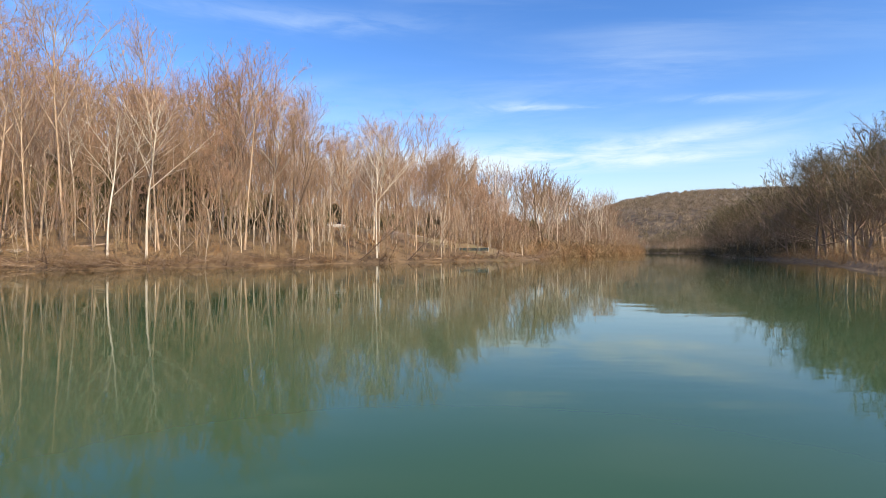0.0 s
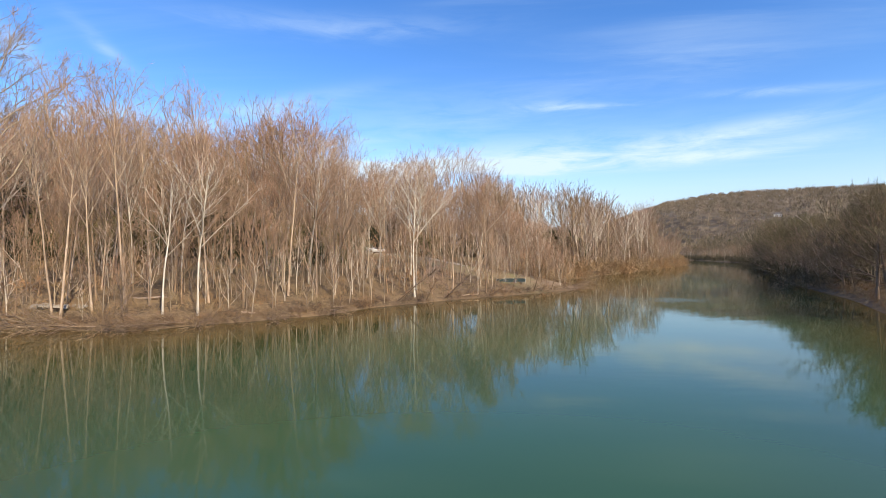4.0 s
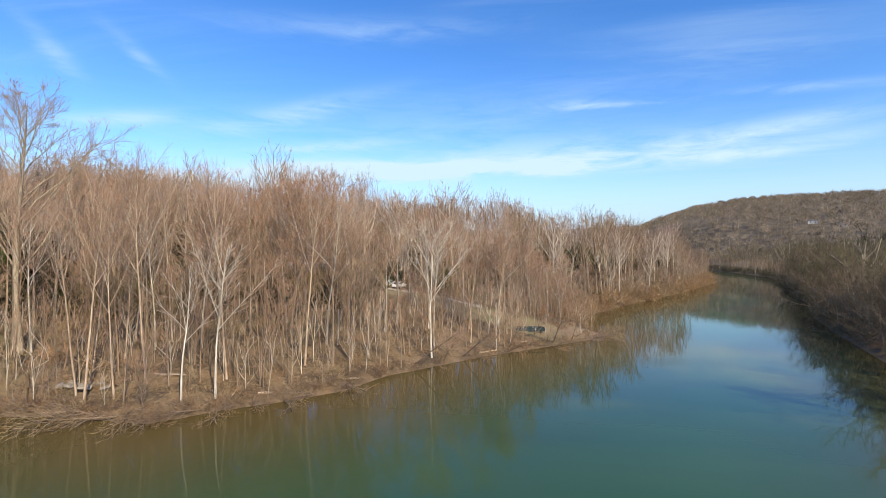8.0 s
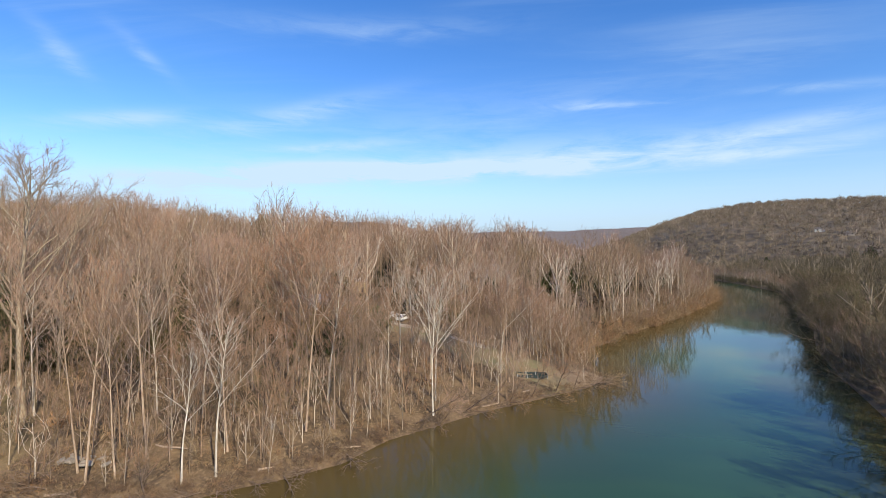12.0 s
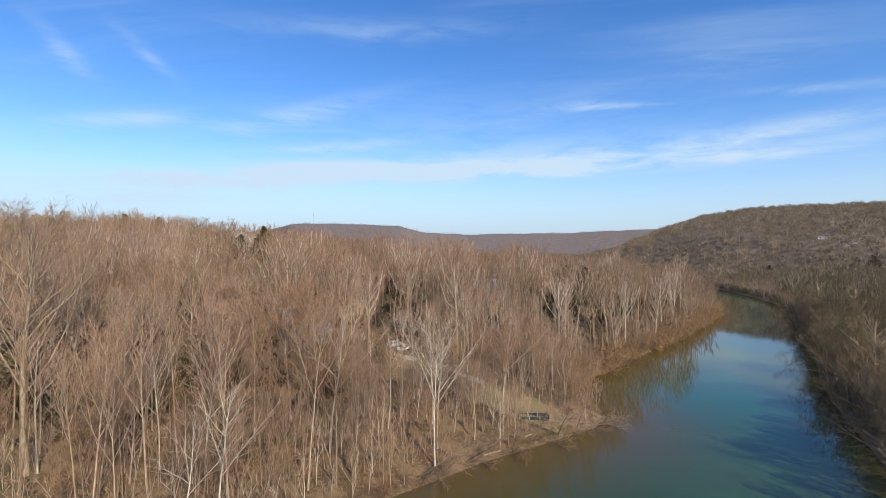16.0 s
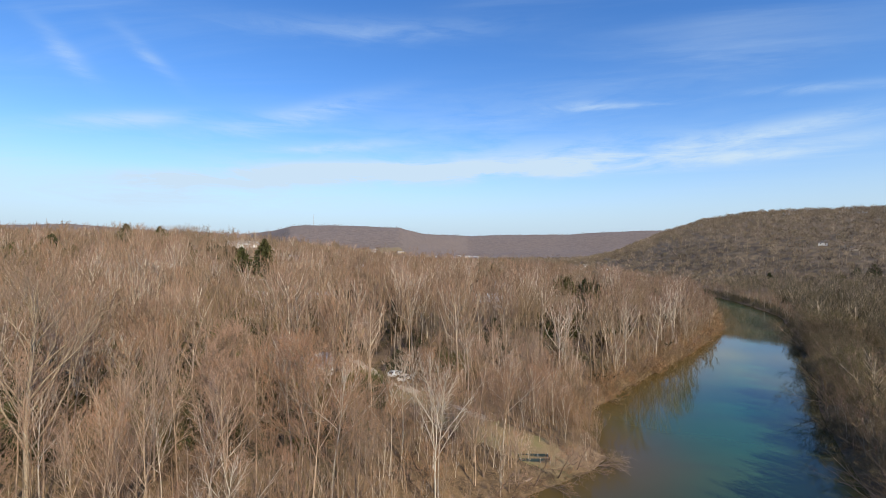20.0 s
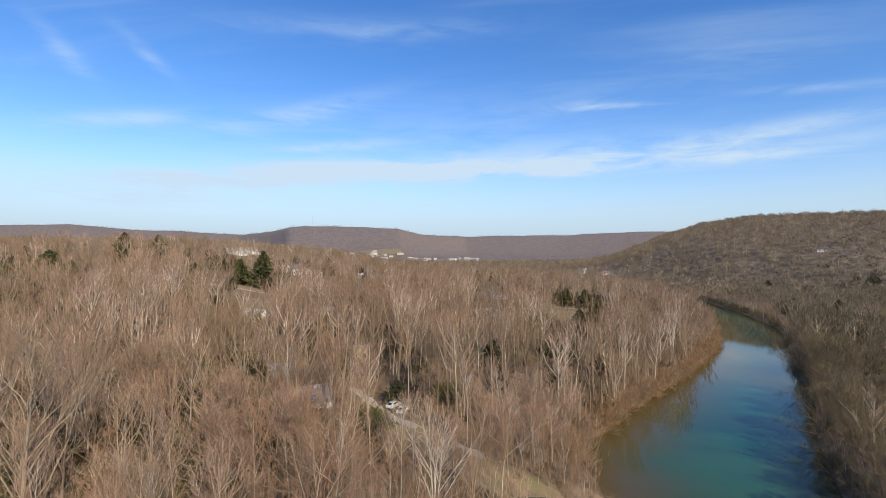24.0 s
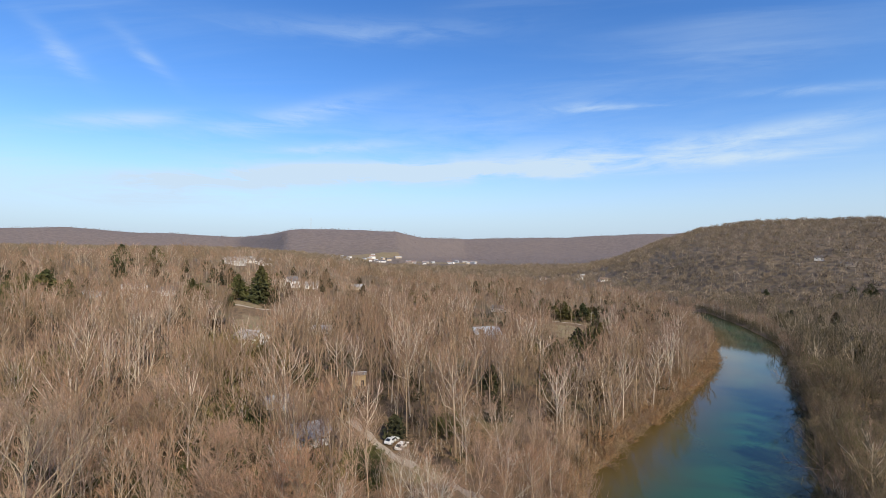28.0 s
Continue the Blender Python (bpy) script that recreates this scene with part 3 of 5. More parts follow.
def scatter(name, forms, spots, mat, label, category, sizes=(0.8, 1.2), seed=1):
    """One mesh of many plants, each a form turned and scaled, standing on the ground."""
    rng = np.random.RandomState(seed)
    vs, fs, slots, tints, count = [], [], [], [], 0
    turn, size = rng.uniform(0, 6.28, len(spots)), rng.uniform(*sizes, len(spots))
    pick = rng.randint(0, len(forms), len(spots))
    for k, (v, f, slot) in enumerate(forms):
        chosen = np.nonzero(pick == k)[0]
        if not len(chosen):
            continue
        c, s, z = np.cos(turn[chosen])[:, None], np.sin(turn[chosen])[:, None], size[chosen][:, None]
        wide = z * rng.uniform(0.85, 1.2, len(chosen))[:, None]
        x = (v[:, 0] * c - v[:, 1] * s) * wide + spots[chosen, 0][:, None]
        y = (v[:, 0] * s + v[:, 1] * c) * wide + spots[chosen, 1][:, None]
        h = v[:, 2] * z + spots[chosen, 2][:, None]
        vs.append(np.stack([x, y, h], -1).reshape(-1, 3))
        fs.append((f[None] + (np.arange(len(chosen)) * len(v))[:, None, None]).reshape(-1, 3) + count)
        slots.append(np.tile(slot, len(chosen)))
        tints.append(np.repeat(rng.uniform(0, 1, len(chosen)), len(v)))
        count += len(v) * len(chosen)
    ob = new(name, mesh_from(name, np.concatenate(vs), np.concatenate(fs), mat, False, np.concatenate(slots)))
    ob.data.attributes.new("tint", "FLOAT", "POINT").data.foreach_set("value", np.concatenate(tints).astype(np.float32))
    return tagged(ob, label, category, kind="stuff")


def spots_in(rng, count, r_low, r_high, a_low, a_high, gap=0.0):
    """Random places in a sector round the drone, with their ground height and distance from the water."""
    r = np.sqrt(rng.uniform(r_low ** 2, r_high ** 2, count))
    a = np.radians(rng.uniform(a_low, a_high, count))
    x, y = r * np.sin(a), r * np.cos(a)
    z, d = land(x, y)
    if gap:
        cell, keep = {}, []
        for i in range(count):
            c = (int(x[i] // gap), int(y[i] // gap))
            near = [j for u in (-1, 0, 1) for w in (-1, 0, 1) for j in cell.get((c[0] + u, c[1] + w), ())]
            if all((x[i] - x[j]) ** 2 + (y[i] - y[j]) ** 2 > gap * gap for j in near):
                cell.setdefault(c, []).append(i)
                keep.append(i)
        x, y, z, d = x[keep], y[keep], z[keep], d[keep]
    return np.stack([x, y, z, d], -1)


# open ground where no tree stands: middle, half width, half depth, turn
OPEN = [(-203, 177, 15, 12, 0), (-8, 205, 7, 27, 0), (31, 214, 8, 30, -9), (-30, 109, 5, 21, 40), (-2, 90, 15, 2.4, -20), (48, 288, 26, 24, 10), (40, 258, 15, 9, 10), (-128, 232, 14, 20, 28), (-112, 203, 9, 12, 28),
        (-105, 184, 9, 9, 20), (-97, 170, 7, 9, 28), (38, 240, 12, 9, 10), (-11, 242, 8, 7, 0), (-47, 110, 4, 3.4, 40), (-48.7, 151.5, 3, 4, 0), (-20, 101, 7, 10, 40), (-158, 258, 20, 11, -20),
        (-63, 124, 5, 5, 0), (-92, 148, 13, 8, 0), (-128, 119, 8, 6, 0), (99, 132, 9, 30, -36), (-88, 219, 6, 6, 0), (-210, 252, 20, 9, -15), (-165, 338, 10, 8, 0), (-138, 205, 5, 8, 30)]

# clearings round the far houses
FAR_OPEN = [(110, 880, 75, 45, 0), (148, 760, 22, 16, 0), (-275, 485, 50, 26, 20), (-390, 1700, 330, 130, 13)]


def clear(s, open_list=OPEN, edge=1.0):
    """True where a place is outside the open ground."""
    ok = np.ones(len(s), bool)
    for x, y, w, d, turn in open_list:
        c, k = math.cos(radians(turn)), math.sin(radians(turn))
        u, v = (s[:, 0] - x) * c + (s[:, 1] - y) * k, -(s[:, 0] - x) * k + (s[:, 1] - y) * c
        ok &= (np.abs(u) > w * edge) | (np.abs(v) > d * edge)
    return ok


def thing(name, label, category, group=""):
    return tagged(new(name), label, category, group)


def part(name, data, parent, label=""):
    ob = new(name, data)
    ob.parent = parent
    if label:
        ob["label"] = label
    return ob


def plant_tree(name, label, grown, bark_mat, twig_mat, group):
    trunk, limbs, crown = grown
    root = thing(name, label, "tree", group)
    part("trunk", trunk.mesh("trunk", bark_mat, True), root)
    for limb in limbs:
        part("limb", limb.mesh("limb", bark_mat, True), root)
    part("crown", crown.mesh("crown", (bark_mat, twig_mat)), root)
    return root


def stand(x, y, z, turn, size, tilt=(0, 0)):
    return pose(x, y, z, tilt[0], tilt[1], turn) @ Matrix.Diagonal((size[0], size[0], size[1], 1))


def plant_banks():
    rng = np.random.RandomState(11)
    # the slender trees of the near wood
    fine = dict(subs=10, sprays=4, twigs=4, fat=1.05)
    kinds = [
        ("tall slender bare tree with a pale straight trunk", BARK_PALE, dict(fine, tall=25, thick=0.14, crown_from=0.5, wide=0.5, leaders=7, feather=14)),
        ("tall slender bare tree with a brown trunk", BARK_BROWN, dict(fine, tall=26, thick=0.16, crown_from=0.42, wide=0.6, leaders=8, feather=20)),
        ("bare tree with a pale trunk and fanned limbs", BARK_PALE, dict(fine, tall=23, thick=0.17, crown_from=0.34, wide=0.72, leaders=9)),
        ("bare grey tree with a narrow upswept crown", BARK_GREY, dict(fine, tall=24, thick=0.15, crown_from=0.4, wide=0.42, leaders=8, feather=16)),
        ("bare grey tree with several stems", BARK_GREY, dict(fine, tall=20, thick=0.15, crown_from=0.4, wide=0.55, leaders=8, stems=2)),
        ("bare tree with a whitish trunk and open crown", BARK_WHITE, dict(fine, tall=24, thick=0.17, crown_from=0.4, wide=0.65, leaders=8)),
        ("leaning bare sapling with fine reddish twigs", BARK_BROWN, dict(tall=12, thick=0.075, crown_from=0.25, wide=0.7, leaders=6, lean=0.12, subs=7, twigs=4, feather=20)),
        ("slim bare sapling with fine reddish twigs", BARK_BROWN, dict(tall=14, thick=0.08, crown_from=0.2, wide=0.65, leaders=7, subs=7, twigs=4, feather=20)),
    ]
    trees = []
    for k, (label, mat, form) in enumerate(kinds):
        grown = grow(100 + k, **form)
        trees.append(plant_tree("bare_tree", label, grown, mat, TWIG_NEAR, "trees of the near wood"))
    used = [False] * len(kinds)

    def put(k, x, y, turn, size, tilt=(0, 0)):
        m = stand(x, y, height(x, y) - 0.05, turn, size, tilt)
        if used[k]:
            copy_thing(trees[k], m)
        else:
            trees[k].matrix_basis = m
            used[k] = True

    s = spots_in(rng, 5200, 38, 135, -62, 17, 2.5)
    s = s[(s[:, 3] > 0.7) & clear(s, edge=1.12)]
    odds = np.where(s[:, 3] < 16, 0.8, 0.45) * np.where(np.hypot(s[:, 0], s[:, 1]) > 105, 0.35, 1)
    s = s[rng.rand(len(s)) < odds]
    order = np.argsort(s[:, 3])
    s = s[order][:250]
    for x, y, z, d in s:
        k = rng.choice(8, p=[0.16, 0.14, 0.12, 0.12, 0.1, 0.14, 0.11, 0.11])
        # the wood thins to lower trees towards the point
        low = 1.0 - 0.34 * float(smooth(np.array(x), -14, 20))
        g = rng.uniform(0.82, 1.12) * low * (0.8 if d < 3 else 1.0)
        put(k, x, y, rng.uniform(0, 360), (g * rng.uniform(0.9, 1.1), g), (rng.normal() * 2.5, rng.normal() * 2.5))
    for k, done in enumerate(used):
        if not done:
            put(k, -30 - k, 60 + k, 0, (1, 1))


def plant_big():
    """The few large trees that stand out."""
    form = dict(thick=0.5, crown_from=0.3, wide=0.75, leaders=20, subs=11, sprays=5, twigs=4, fat=1.4, gnarl=0.2)
    for k, (x, y, size, label) in enumerate(BIG):
        f = dict(form, tall=32 * size, thick=0.42 * size)
        grown = grow(300 + k, **f)
        t = plant_tree("sycamore", label, grown, BARK_OLD, TWIG_NEAR, "large trees of the near wood")
        t.matrix_basis = pose(x, y, height(x, y), 0, 0, 40 * k)


BIG = [(-57.5, 50.5, 1.0, "huge old bare sycamore with a massive pale trunk on the bank"),
       (-29.5, 64, 0.66, "large bare tree with pale spreading limbs"),
       (-60, 76, 0.68, "large bare tree with pale spreading limbs"),
       (-47, 72, 0.6, "large bare tree with pale spreading limbs"),
       (-39, 62, 0.5, "large bare tree with pale spreading limbs")]


def plant_right():
    rng = np.random.RandomState(21)
    kinds = [dict(tall=17, thick=0.26, crown_from=0.12, wide=1.05, leaders=13, subs=12, sprays=5, twigs=6, fat=1.25, feather=10),
             dict(tall=18, thick=0.28, crown_from=0.16, wide=0.95, leaders=13, subs=12, sprays=5, twigs=6, fat=1.25, feather=10),
             dict(tall=12, thick=0.13, crown_from=0.1, wide=1.0, leaders=10, subs=10, sprays=5, twigs=5, lean=0.2, fat=1.25, stems=2, feather=16)]
    trees, used = [], [False] * 3
    for k, f in enumerate(kinds):
        grown = grow(200 + k, **f)
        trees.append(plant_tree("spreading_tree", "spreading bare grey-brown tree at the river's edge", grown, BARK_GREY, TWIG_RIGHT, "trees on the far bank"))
    s = spots_in(rng, 2600, 55, 240, 18, 46, 3.6)
    dr = reach_of(s[:, 0], s[:, 1], BANK_RIGHT)
    s = s[(s[:, 3] > 0.5) & (dr < 28) & (dr <= s[:, 3] + 0.1)]
    dr = s[:, 3]
    s = s[rng.rand(len(s)) < np.where(dr < 9, 0.8, 0.3)][:90]
    for x, y, z, d in s:
        k = rng.randint(3)
        g = rng.uniform(0.88, 1.1) * (0.96 - 0.24 * float(smooth(np.array(math.hypot(x, y)), 70, 100)) + 0.25 * float(smooth(np.array(math.hypot(x, y)), 120, 200)))
        m = stand(x, y, z - 0.05, rng.uniform(0, 360), (g, g), (rng.normal() * 3, rng.normal() * 3))
        if used[k]:
            copy_thing(trees[k], m)
        else:
            trees[k].matrix_basis, used[k] = m, True


def plant_woods():
    rng = np.random.RandomState(31)
    mid = [wood_tree(400 + k, rng.uniform(22, 27), rng.uniform(4.2, 6.6), rng.uniform(0.25, 0.45), 11, 8, 5, 0.062, rng.uniform(0.14, 0.22), 0.8) for k in range(10)]
    s = spots_in(rng, 9000, 60, 235, -60, 44, 5.3)
    s = s[(s[:, 3] > 1.5) & clear(s, edge=1.2)]
    near = (s[:, 3] < 26) & (s[:, 0] < 25) & (s[:, 1] < 125)
    dr = reach_of(s[:, 0], s[:, 1], BANK_RIGHT)
    s = s[~near & (dr > 14) & (wave(s[:, 0], s[:, 1], 55, 77) > -0.3)]
    s = s[:1600]
    beyond = reach_of(s[:, 0], s[:, 1], BANK_RIGHT) < reach_of(s[:, 0], s[:, 1], BANK_LEFT)
    scatter("woodland", mid, s[~beyond], (LIMB_MID, TWIG_MID), "dense bare winter woodland with grey-brown twigs", "woodland", (0.77, 1.17), 5)
    screen = spots_in(rng, 1200, 176, 232, -5, 1.5, 3.4)
    scatter("woodland_edge", mid, screen, (LIMB_MID, TWIG_MID), "low close stand of bare trees before a blue-roofed house", "woodland", (0.36, 0.48), 25)
    extra = spots_in(rng, 5000, 75, 330, 12, 47, 6.2)
    dr = reach_of(extra[:, 0], extra[:, 1], BANK_RIGHT)
    extra = extra[(extra[:, 3] > 3) & (dr <= extra[:, 3] + 0.1) & clear(extra)][:560]
    broad = [wood_tree(430 + k, rng.uniform(15, 20), rng.uniform(4.6, 6.2), rng.uniform(0.14, 0.28), 12, 8, 6, 0.1, 0.24, 0.72) for k in range(6)]
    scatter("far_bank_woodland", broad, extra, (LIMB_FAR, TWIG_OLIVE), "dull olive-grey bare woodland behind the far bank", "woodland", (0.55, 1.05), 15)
    far = [wood_tree(450 + k, rng.uniform(15, 20), rng.uniform(4.0, 6.0), rng.uniform(0.16, 0.34), 7, 6, 5, 0.125, 0.16, 0.9) for k in range(10)]
    s = spots_in(rng, 9000, 235, 520, -56, 42, 5.8)
    s = s[(s[:, 3] > 1.5) & clear(s) & ((wave(s[:, 0], s[:, 1], 70, 78) > -0.25) | (s[:, 3] < 25))]
    s = s[:4200]
    beyond = (reach_of(s[:, 0], s[:, 1], BANK_RIGHT) < reach_of(s[:, 0], s[:, 1], BANK_LEFT)) & (s[:, 0] > 60)
    scatter("valley_woodland", far, s[~beyond], (LIMB_VALLEY, TWIG_MID), "bare winter woodland filling the valley floor", "woodland", (0.5, 1.1), 6)
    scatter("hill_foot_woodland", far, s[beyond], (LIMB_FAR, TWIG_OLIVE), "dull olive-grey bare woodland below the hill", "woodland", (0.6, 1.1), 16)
    hill = [crown_tree(480 + k, rng.uniform(11, 15), rng.uniform(4.4, 6.2), 44, 0.62) for k in range(10)]
    s = spots_in(rng, 34000, 500, 1350, -54, 42, 5.8)
    s = s[(s[:, 3] > 2) & clear(s, FAR_OPEN)]
    scatter("hill_woodland", hill, s[:15000], (LIMB_FAR, TWIG_FAR), "bare winter forest covering the hillsides", "woodland", (0.6, 1.2), 7)
    # the ridge trees' pale grey-mauve holds the haze of distance
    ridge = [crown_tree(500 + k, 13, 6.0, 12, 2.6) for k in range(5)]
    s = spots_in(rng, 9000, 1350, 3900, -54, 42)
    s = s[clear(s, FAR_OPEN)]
    scatter("ridge_woodland", ridge, s, (TWIG_RIDGE_HAZED, TWIG_RIDGE_HAZED), "bare forest on the distant ridges", "woodland", (0.4, 0.75), 8)


def plant_brush():
    rng = np.random.RandomState(41)
    forms = [bush_arrays(600 + k, rng.uniform(1.2, 2.6), 2.0, 9, 7, 0.035) for k in range(6)]
    s = spots_in(rng, 9000, 36, 130, -62, 46)
    s = s[(s[:, 3] > -0.3) & ((s[:, 3] < 6) | (rng.rand(len(s)) < 0.22)) & clear(s)]
    point = (s[:, 0] > -14) & (s[:, 0] < 22) & (s[:, 1] < 102)
    s = s[~point | (rng.rand(len(s)) < 0.22)]
    scatter("bank_brush", forms, s, (BRUSH, BRUSH), "tangled reddish-brown brush along the banks", "brush", (0.4, 1.0), 9)
    edge = [bush_arrays(610 + k, rng.uniform(1.0, 2.0), 2.4, 12, 9, 0.04) for k in range(5)]
    s = spots_in(rng, 60000, 37, 110, -62, 12)
    s = s[(s[:, 3] > -0.6) & (s[:, 3] < 1.8) & ((s[:, 0] < -14) | (rng.rand(len(s)) < 0.3))][:620]
    scatter("edge_brush", edge, s, (EDGE_BRUSH, EDGE_BRUSH), "dark brown brush overhanging the water's edge", "brush", (0.3, 0.7), 29)
    thin = [wood_tree(640 + k, rng.uniform(5, 10), rng.uniform(1.2, 2.0), 0.12, 6, 5, 4, 0.022, 0.05, 1.2) for k in range(7)]
    s = spots_in(rng, 5200, 38, 128, -62, 16, 1.0)
    s = s[(s[:, 3] > 0.2) & clear(s) & ((s[:, 3] < 14) | (rng.rand(len(s)) < 0.4))][:480]
    scatter("saplings", thin, s, (LIMB_MID, TWIG_NEAR), "thin bare saplings crowding under the trees", "saplings", (0.5, 1.2), 12)
    dark = [bush_arrays(660 + k, rng.uniform(2.0, 3.6), 3.5, 12, 6, 0.16) for k in range(5)]
    s = spots_in(rng, 4000, 46, 330, -60, 30, 4.6)
    s = s[(s[:, 3] > 5) & clear(s)]
    s = np.concatenate([s[np.hypot(s[:, 0], s[:, 1]) < 125], s[np.hypot(s[:, 0], s[:, 1]) >= 125][:900]])
    low = (s[:, 3] < 24) & (np.hypot(s[:, 0], s[:, 1]) < 125) & (s[:, 0] < 25)
    scatter("bank_thicket", dark, s[low], (BRUSH, BRUSH), "low tangled tan brush on the rising bank", "brush", (0.4, 0.9), 19)
    s = s[~low]
    # olive shrubs, their dark colour also standing in for shade between trees
    scatter("undergrowth", dark, s, (LEAF_DARK, LEAF_DARK), "dark olive undergrowth beneath the bare trees", "undergrowth", (0.6, 1.7), 13)
    s = spots_in(rng, 700, 110, 460, -56, 34, 9.0)
    s = s[(s[:, 3] > 14) & clear(s) & (wave(s[:, 0], s[:, 1], 60, 79) > -0.05)][:330]
    forms = [conifer_arrays(690 + k, rng.uniform(6, 9), rng.uniform(3.4, 4.6), 12, 7, 1.0, 0.1).arrays() for k in range(4)]
    scatter("cedars", forms, s, (LEAF_DARK, LEAF_DARK), "dark olive cedars scattered through the bare wood", "cedars", (0.6, 1.5), 17)
    low = [wood_tree(680 + k, rng.uniform(8, 13), rng.uniform(2.6, 4.0), 0.08, 8, 6, 5, 0.06, 0.12, 1.3) for k in range(6)]
    s = spots_in(rng, 26000, 100, 640, 3, 42, 2.6)
    s = s[(s[:, 3] > 0.1) & (s[:, 3] < 10) & (rng.rand(len(s)) < np.where(np.hypot(s[:, 0], s[:, 1]) < 260, 0.8, 0.5))][:620]
    scatter("shore_trees", low, s, (LIMB_VALLEY, TWIG_MID), "low bushy bare trees crowding the shore", "trees", (0.6, 1.1), 14)
    wide = [bush_arrays(620 + k, rng.uniform(3.0, 5.5), 4.0, 12, 8, 0.1) for k in range(5)]
    s = spots_in(rng, 16000, 105, 620, 0, 45)
    s = s[(s[:, 3] > -1.2) & (s[:, 3] < 9) & ((s[:, 1] > 104) | (s[:, 0] > 25))]
    beyond = reach_of(s[:, 0], s[:, 1], BANK_RIGHT) < reach_of(s[:, 0], s[:, 1], BANK_LEFT)
    scatter("shore_thicket", wide, s[beyond], (TWIG_OLIVE, LEAF_DARK), "dark olive thickets along the far shore", "brush", (0.6, 1.2), 18)
    s = s[~beyond]
    more = spots_in(rng, 40000, 60, 330, -12, 24)
    more = more[(more[:, 3] > -1.3) & (more[:, 3] < 2.2) & (more[:, 1] > 104)][:380]
    s = np.concatenate([s, more])
    scatter("shore_thicket", wide, s, (BRUSH, BRUSH), "reddish-brown thickets leaning over the water", "brush", (0.6, 1.2), 10)


plant_banks()
plant_big()
plant_right()
plant_woods()
plant_brush()

# ---- evergreens ----


def plant_evergreens():
    forms = [conifer_arrays(700, 20, 8.6, 34, 13, 1.3), conifer_arrays(701, 13, 6.4, 24, 11, 1.3, 0.1), conifer_arrays(702, 13, 6.6, 18, 10, 1.3, 0.3)]
    labels = ["tall broad dark green spruce beside a lawn", "dark green cedar among bare trees", "dark olive pine with a high ragged crown"]
    made, used = [], [False] * 3
    for b, label in zip(forms, labels):
        b.slot = [0 if k < 16 else 1 for k in range(len(b.f))]
        root = thing("evergreen", label, "tree", "evergreen trees")
        cut = Buf()
        cut.v, cut.f, cut.slot = b.v[:12], b.f[:16], [0] * 16
        part("trunk", cut.mesh("trunk", BARK_GREY, True), root)
        rest = Buf()
        rest.v, rest.f, rest.slot = b.v[12:], [tuple(i - 12 for i in f) for f in b.f[16:]], [0] * (len(b.f) - 16)
        part("crown", rest.mesh("crown", NEEDLE), root)
        made.append(root)
    rng = np.random.RandomState(71)
    row = [(0, -145.7, 269, 1.15), (1, -160, 268, 1.2), (1, -167, 331, 0.75), (1, -151, 243, 0.55),
           (2, -12, 428, 1.1), (2, -4, 436, 1.15), (2, 3, 430, 1.0), (2, 12, 400, 0.9), (2, 20, 385, 0.9),
           (1, -302, 340, 1.25), (1, -282, 352, 1.1), (1, -181, 255, 0.75), (1, -172, 250, 0.65),
           (2, 306, 466, 0.75), (1, 318, 462, 0.7), (2, 330, 455, 0.8), (2, 296, 470, 0.6), (1, 342, 446, 0.7), (2, 262, 520, 0.6), (2, 336, 462, 0.7), (2, 312, 456, 0.6),
           (1, -235, 205, 0.9), (1, -243, 214, 0.8), (2, 10, 300, 0.9), (2, 16, 285, 0.85), (2, 6, 262, 0.75), (2, -66, 330, 0.8), (2, -58, 336, 0.7)]
    row += [(2 if k % 3 else 1, 26 + k * 4.6 + rng.uniform(-2, 2), 326 + rng.uniform(-8, 10), rng.uniform(0.55, 0.9)) for k in range(7)]
    row += [(1, -40 + rng.uniform(-25, 20), 82 + rng.uniform(-12, 14), rng.uniform(0.25, 0.5)) for k in range(12)]
    row += [(1, x + rng.normal() * 7, y + rng.normal() * 5, rng.uniform(0.35, 0.65)) for x, y in [(-66, 91), (-100, 96), (-84, 78), (-58, 84), (-112, 112)] for k in range(6)]
    row += [(1, x + rng.normal() * 5, y + rng.normal() * 5, rng.uniform(0.75, 1.1)) for x, y in [(-98, 88), (-108, 100), (-80, 68), (-68, 96), (-52, 92)] for k in range(5)]
    row += [(1, -205 + rng.normal() * 12, 180 + rng.normal() * 10, rng.uniform(0.8, 1.3)) for k in range(10)]
    row += [(1, rng.uniform(14, 24) + 26 * (k % 2), rng.uniform(190, 235), rng.uniform(0.3, 0.5)) for k in range(8)]
    row += [(1, x, 180 + 2.6 * (x - 18) + rng.uniform(-12, 14), rng.uniform(0.4, 0.75)) for x in np.linspace(18, 62, 22)]
    for k, x, y, g in row:
        m = stand(x, y, height(x, y) - 0.05, rng.uniform(0, 360), (g * rng.uniform(0.9, 1.15), g))
        if used[k]:
            copy_thing(made[k], m)
        else:
            made[k].matrix_basis, used[k] = m, True
    # broad evergreen shrubs
    form = bush_arrays(720, 4.6, 5.5, 110, 26, 0.15)
    root = thing("evergreen_shrub", "broad olive-green shrub in the wood", "shrub", "evergreen shrubs")
    part("foliage", mesh_from("foliage", form[0], form[1], LEAF_OLIVE), root)
    first = True
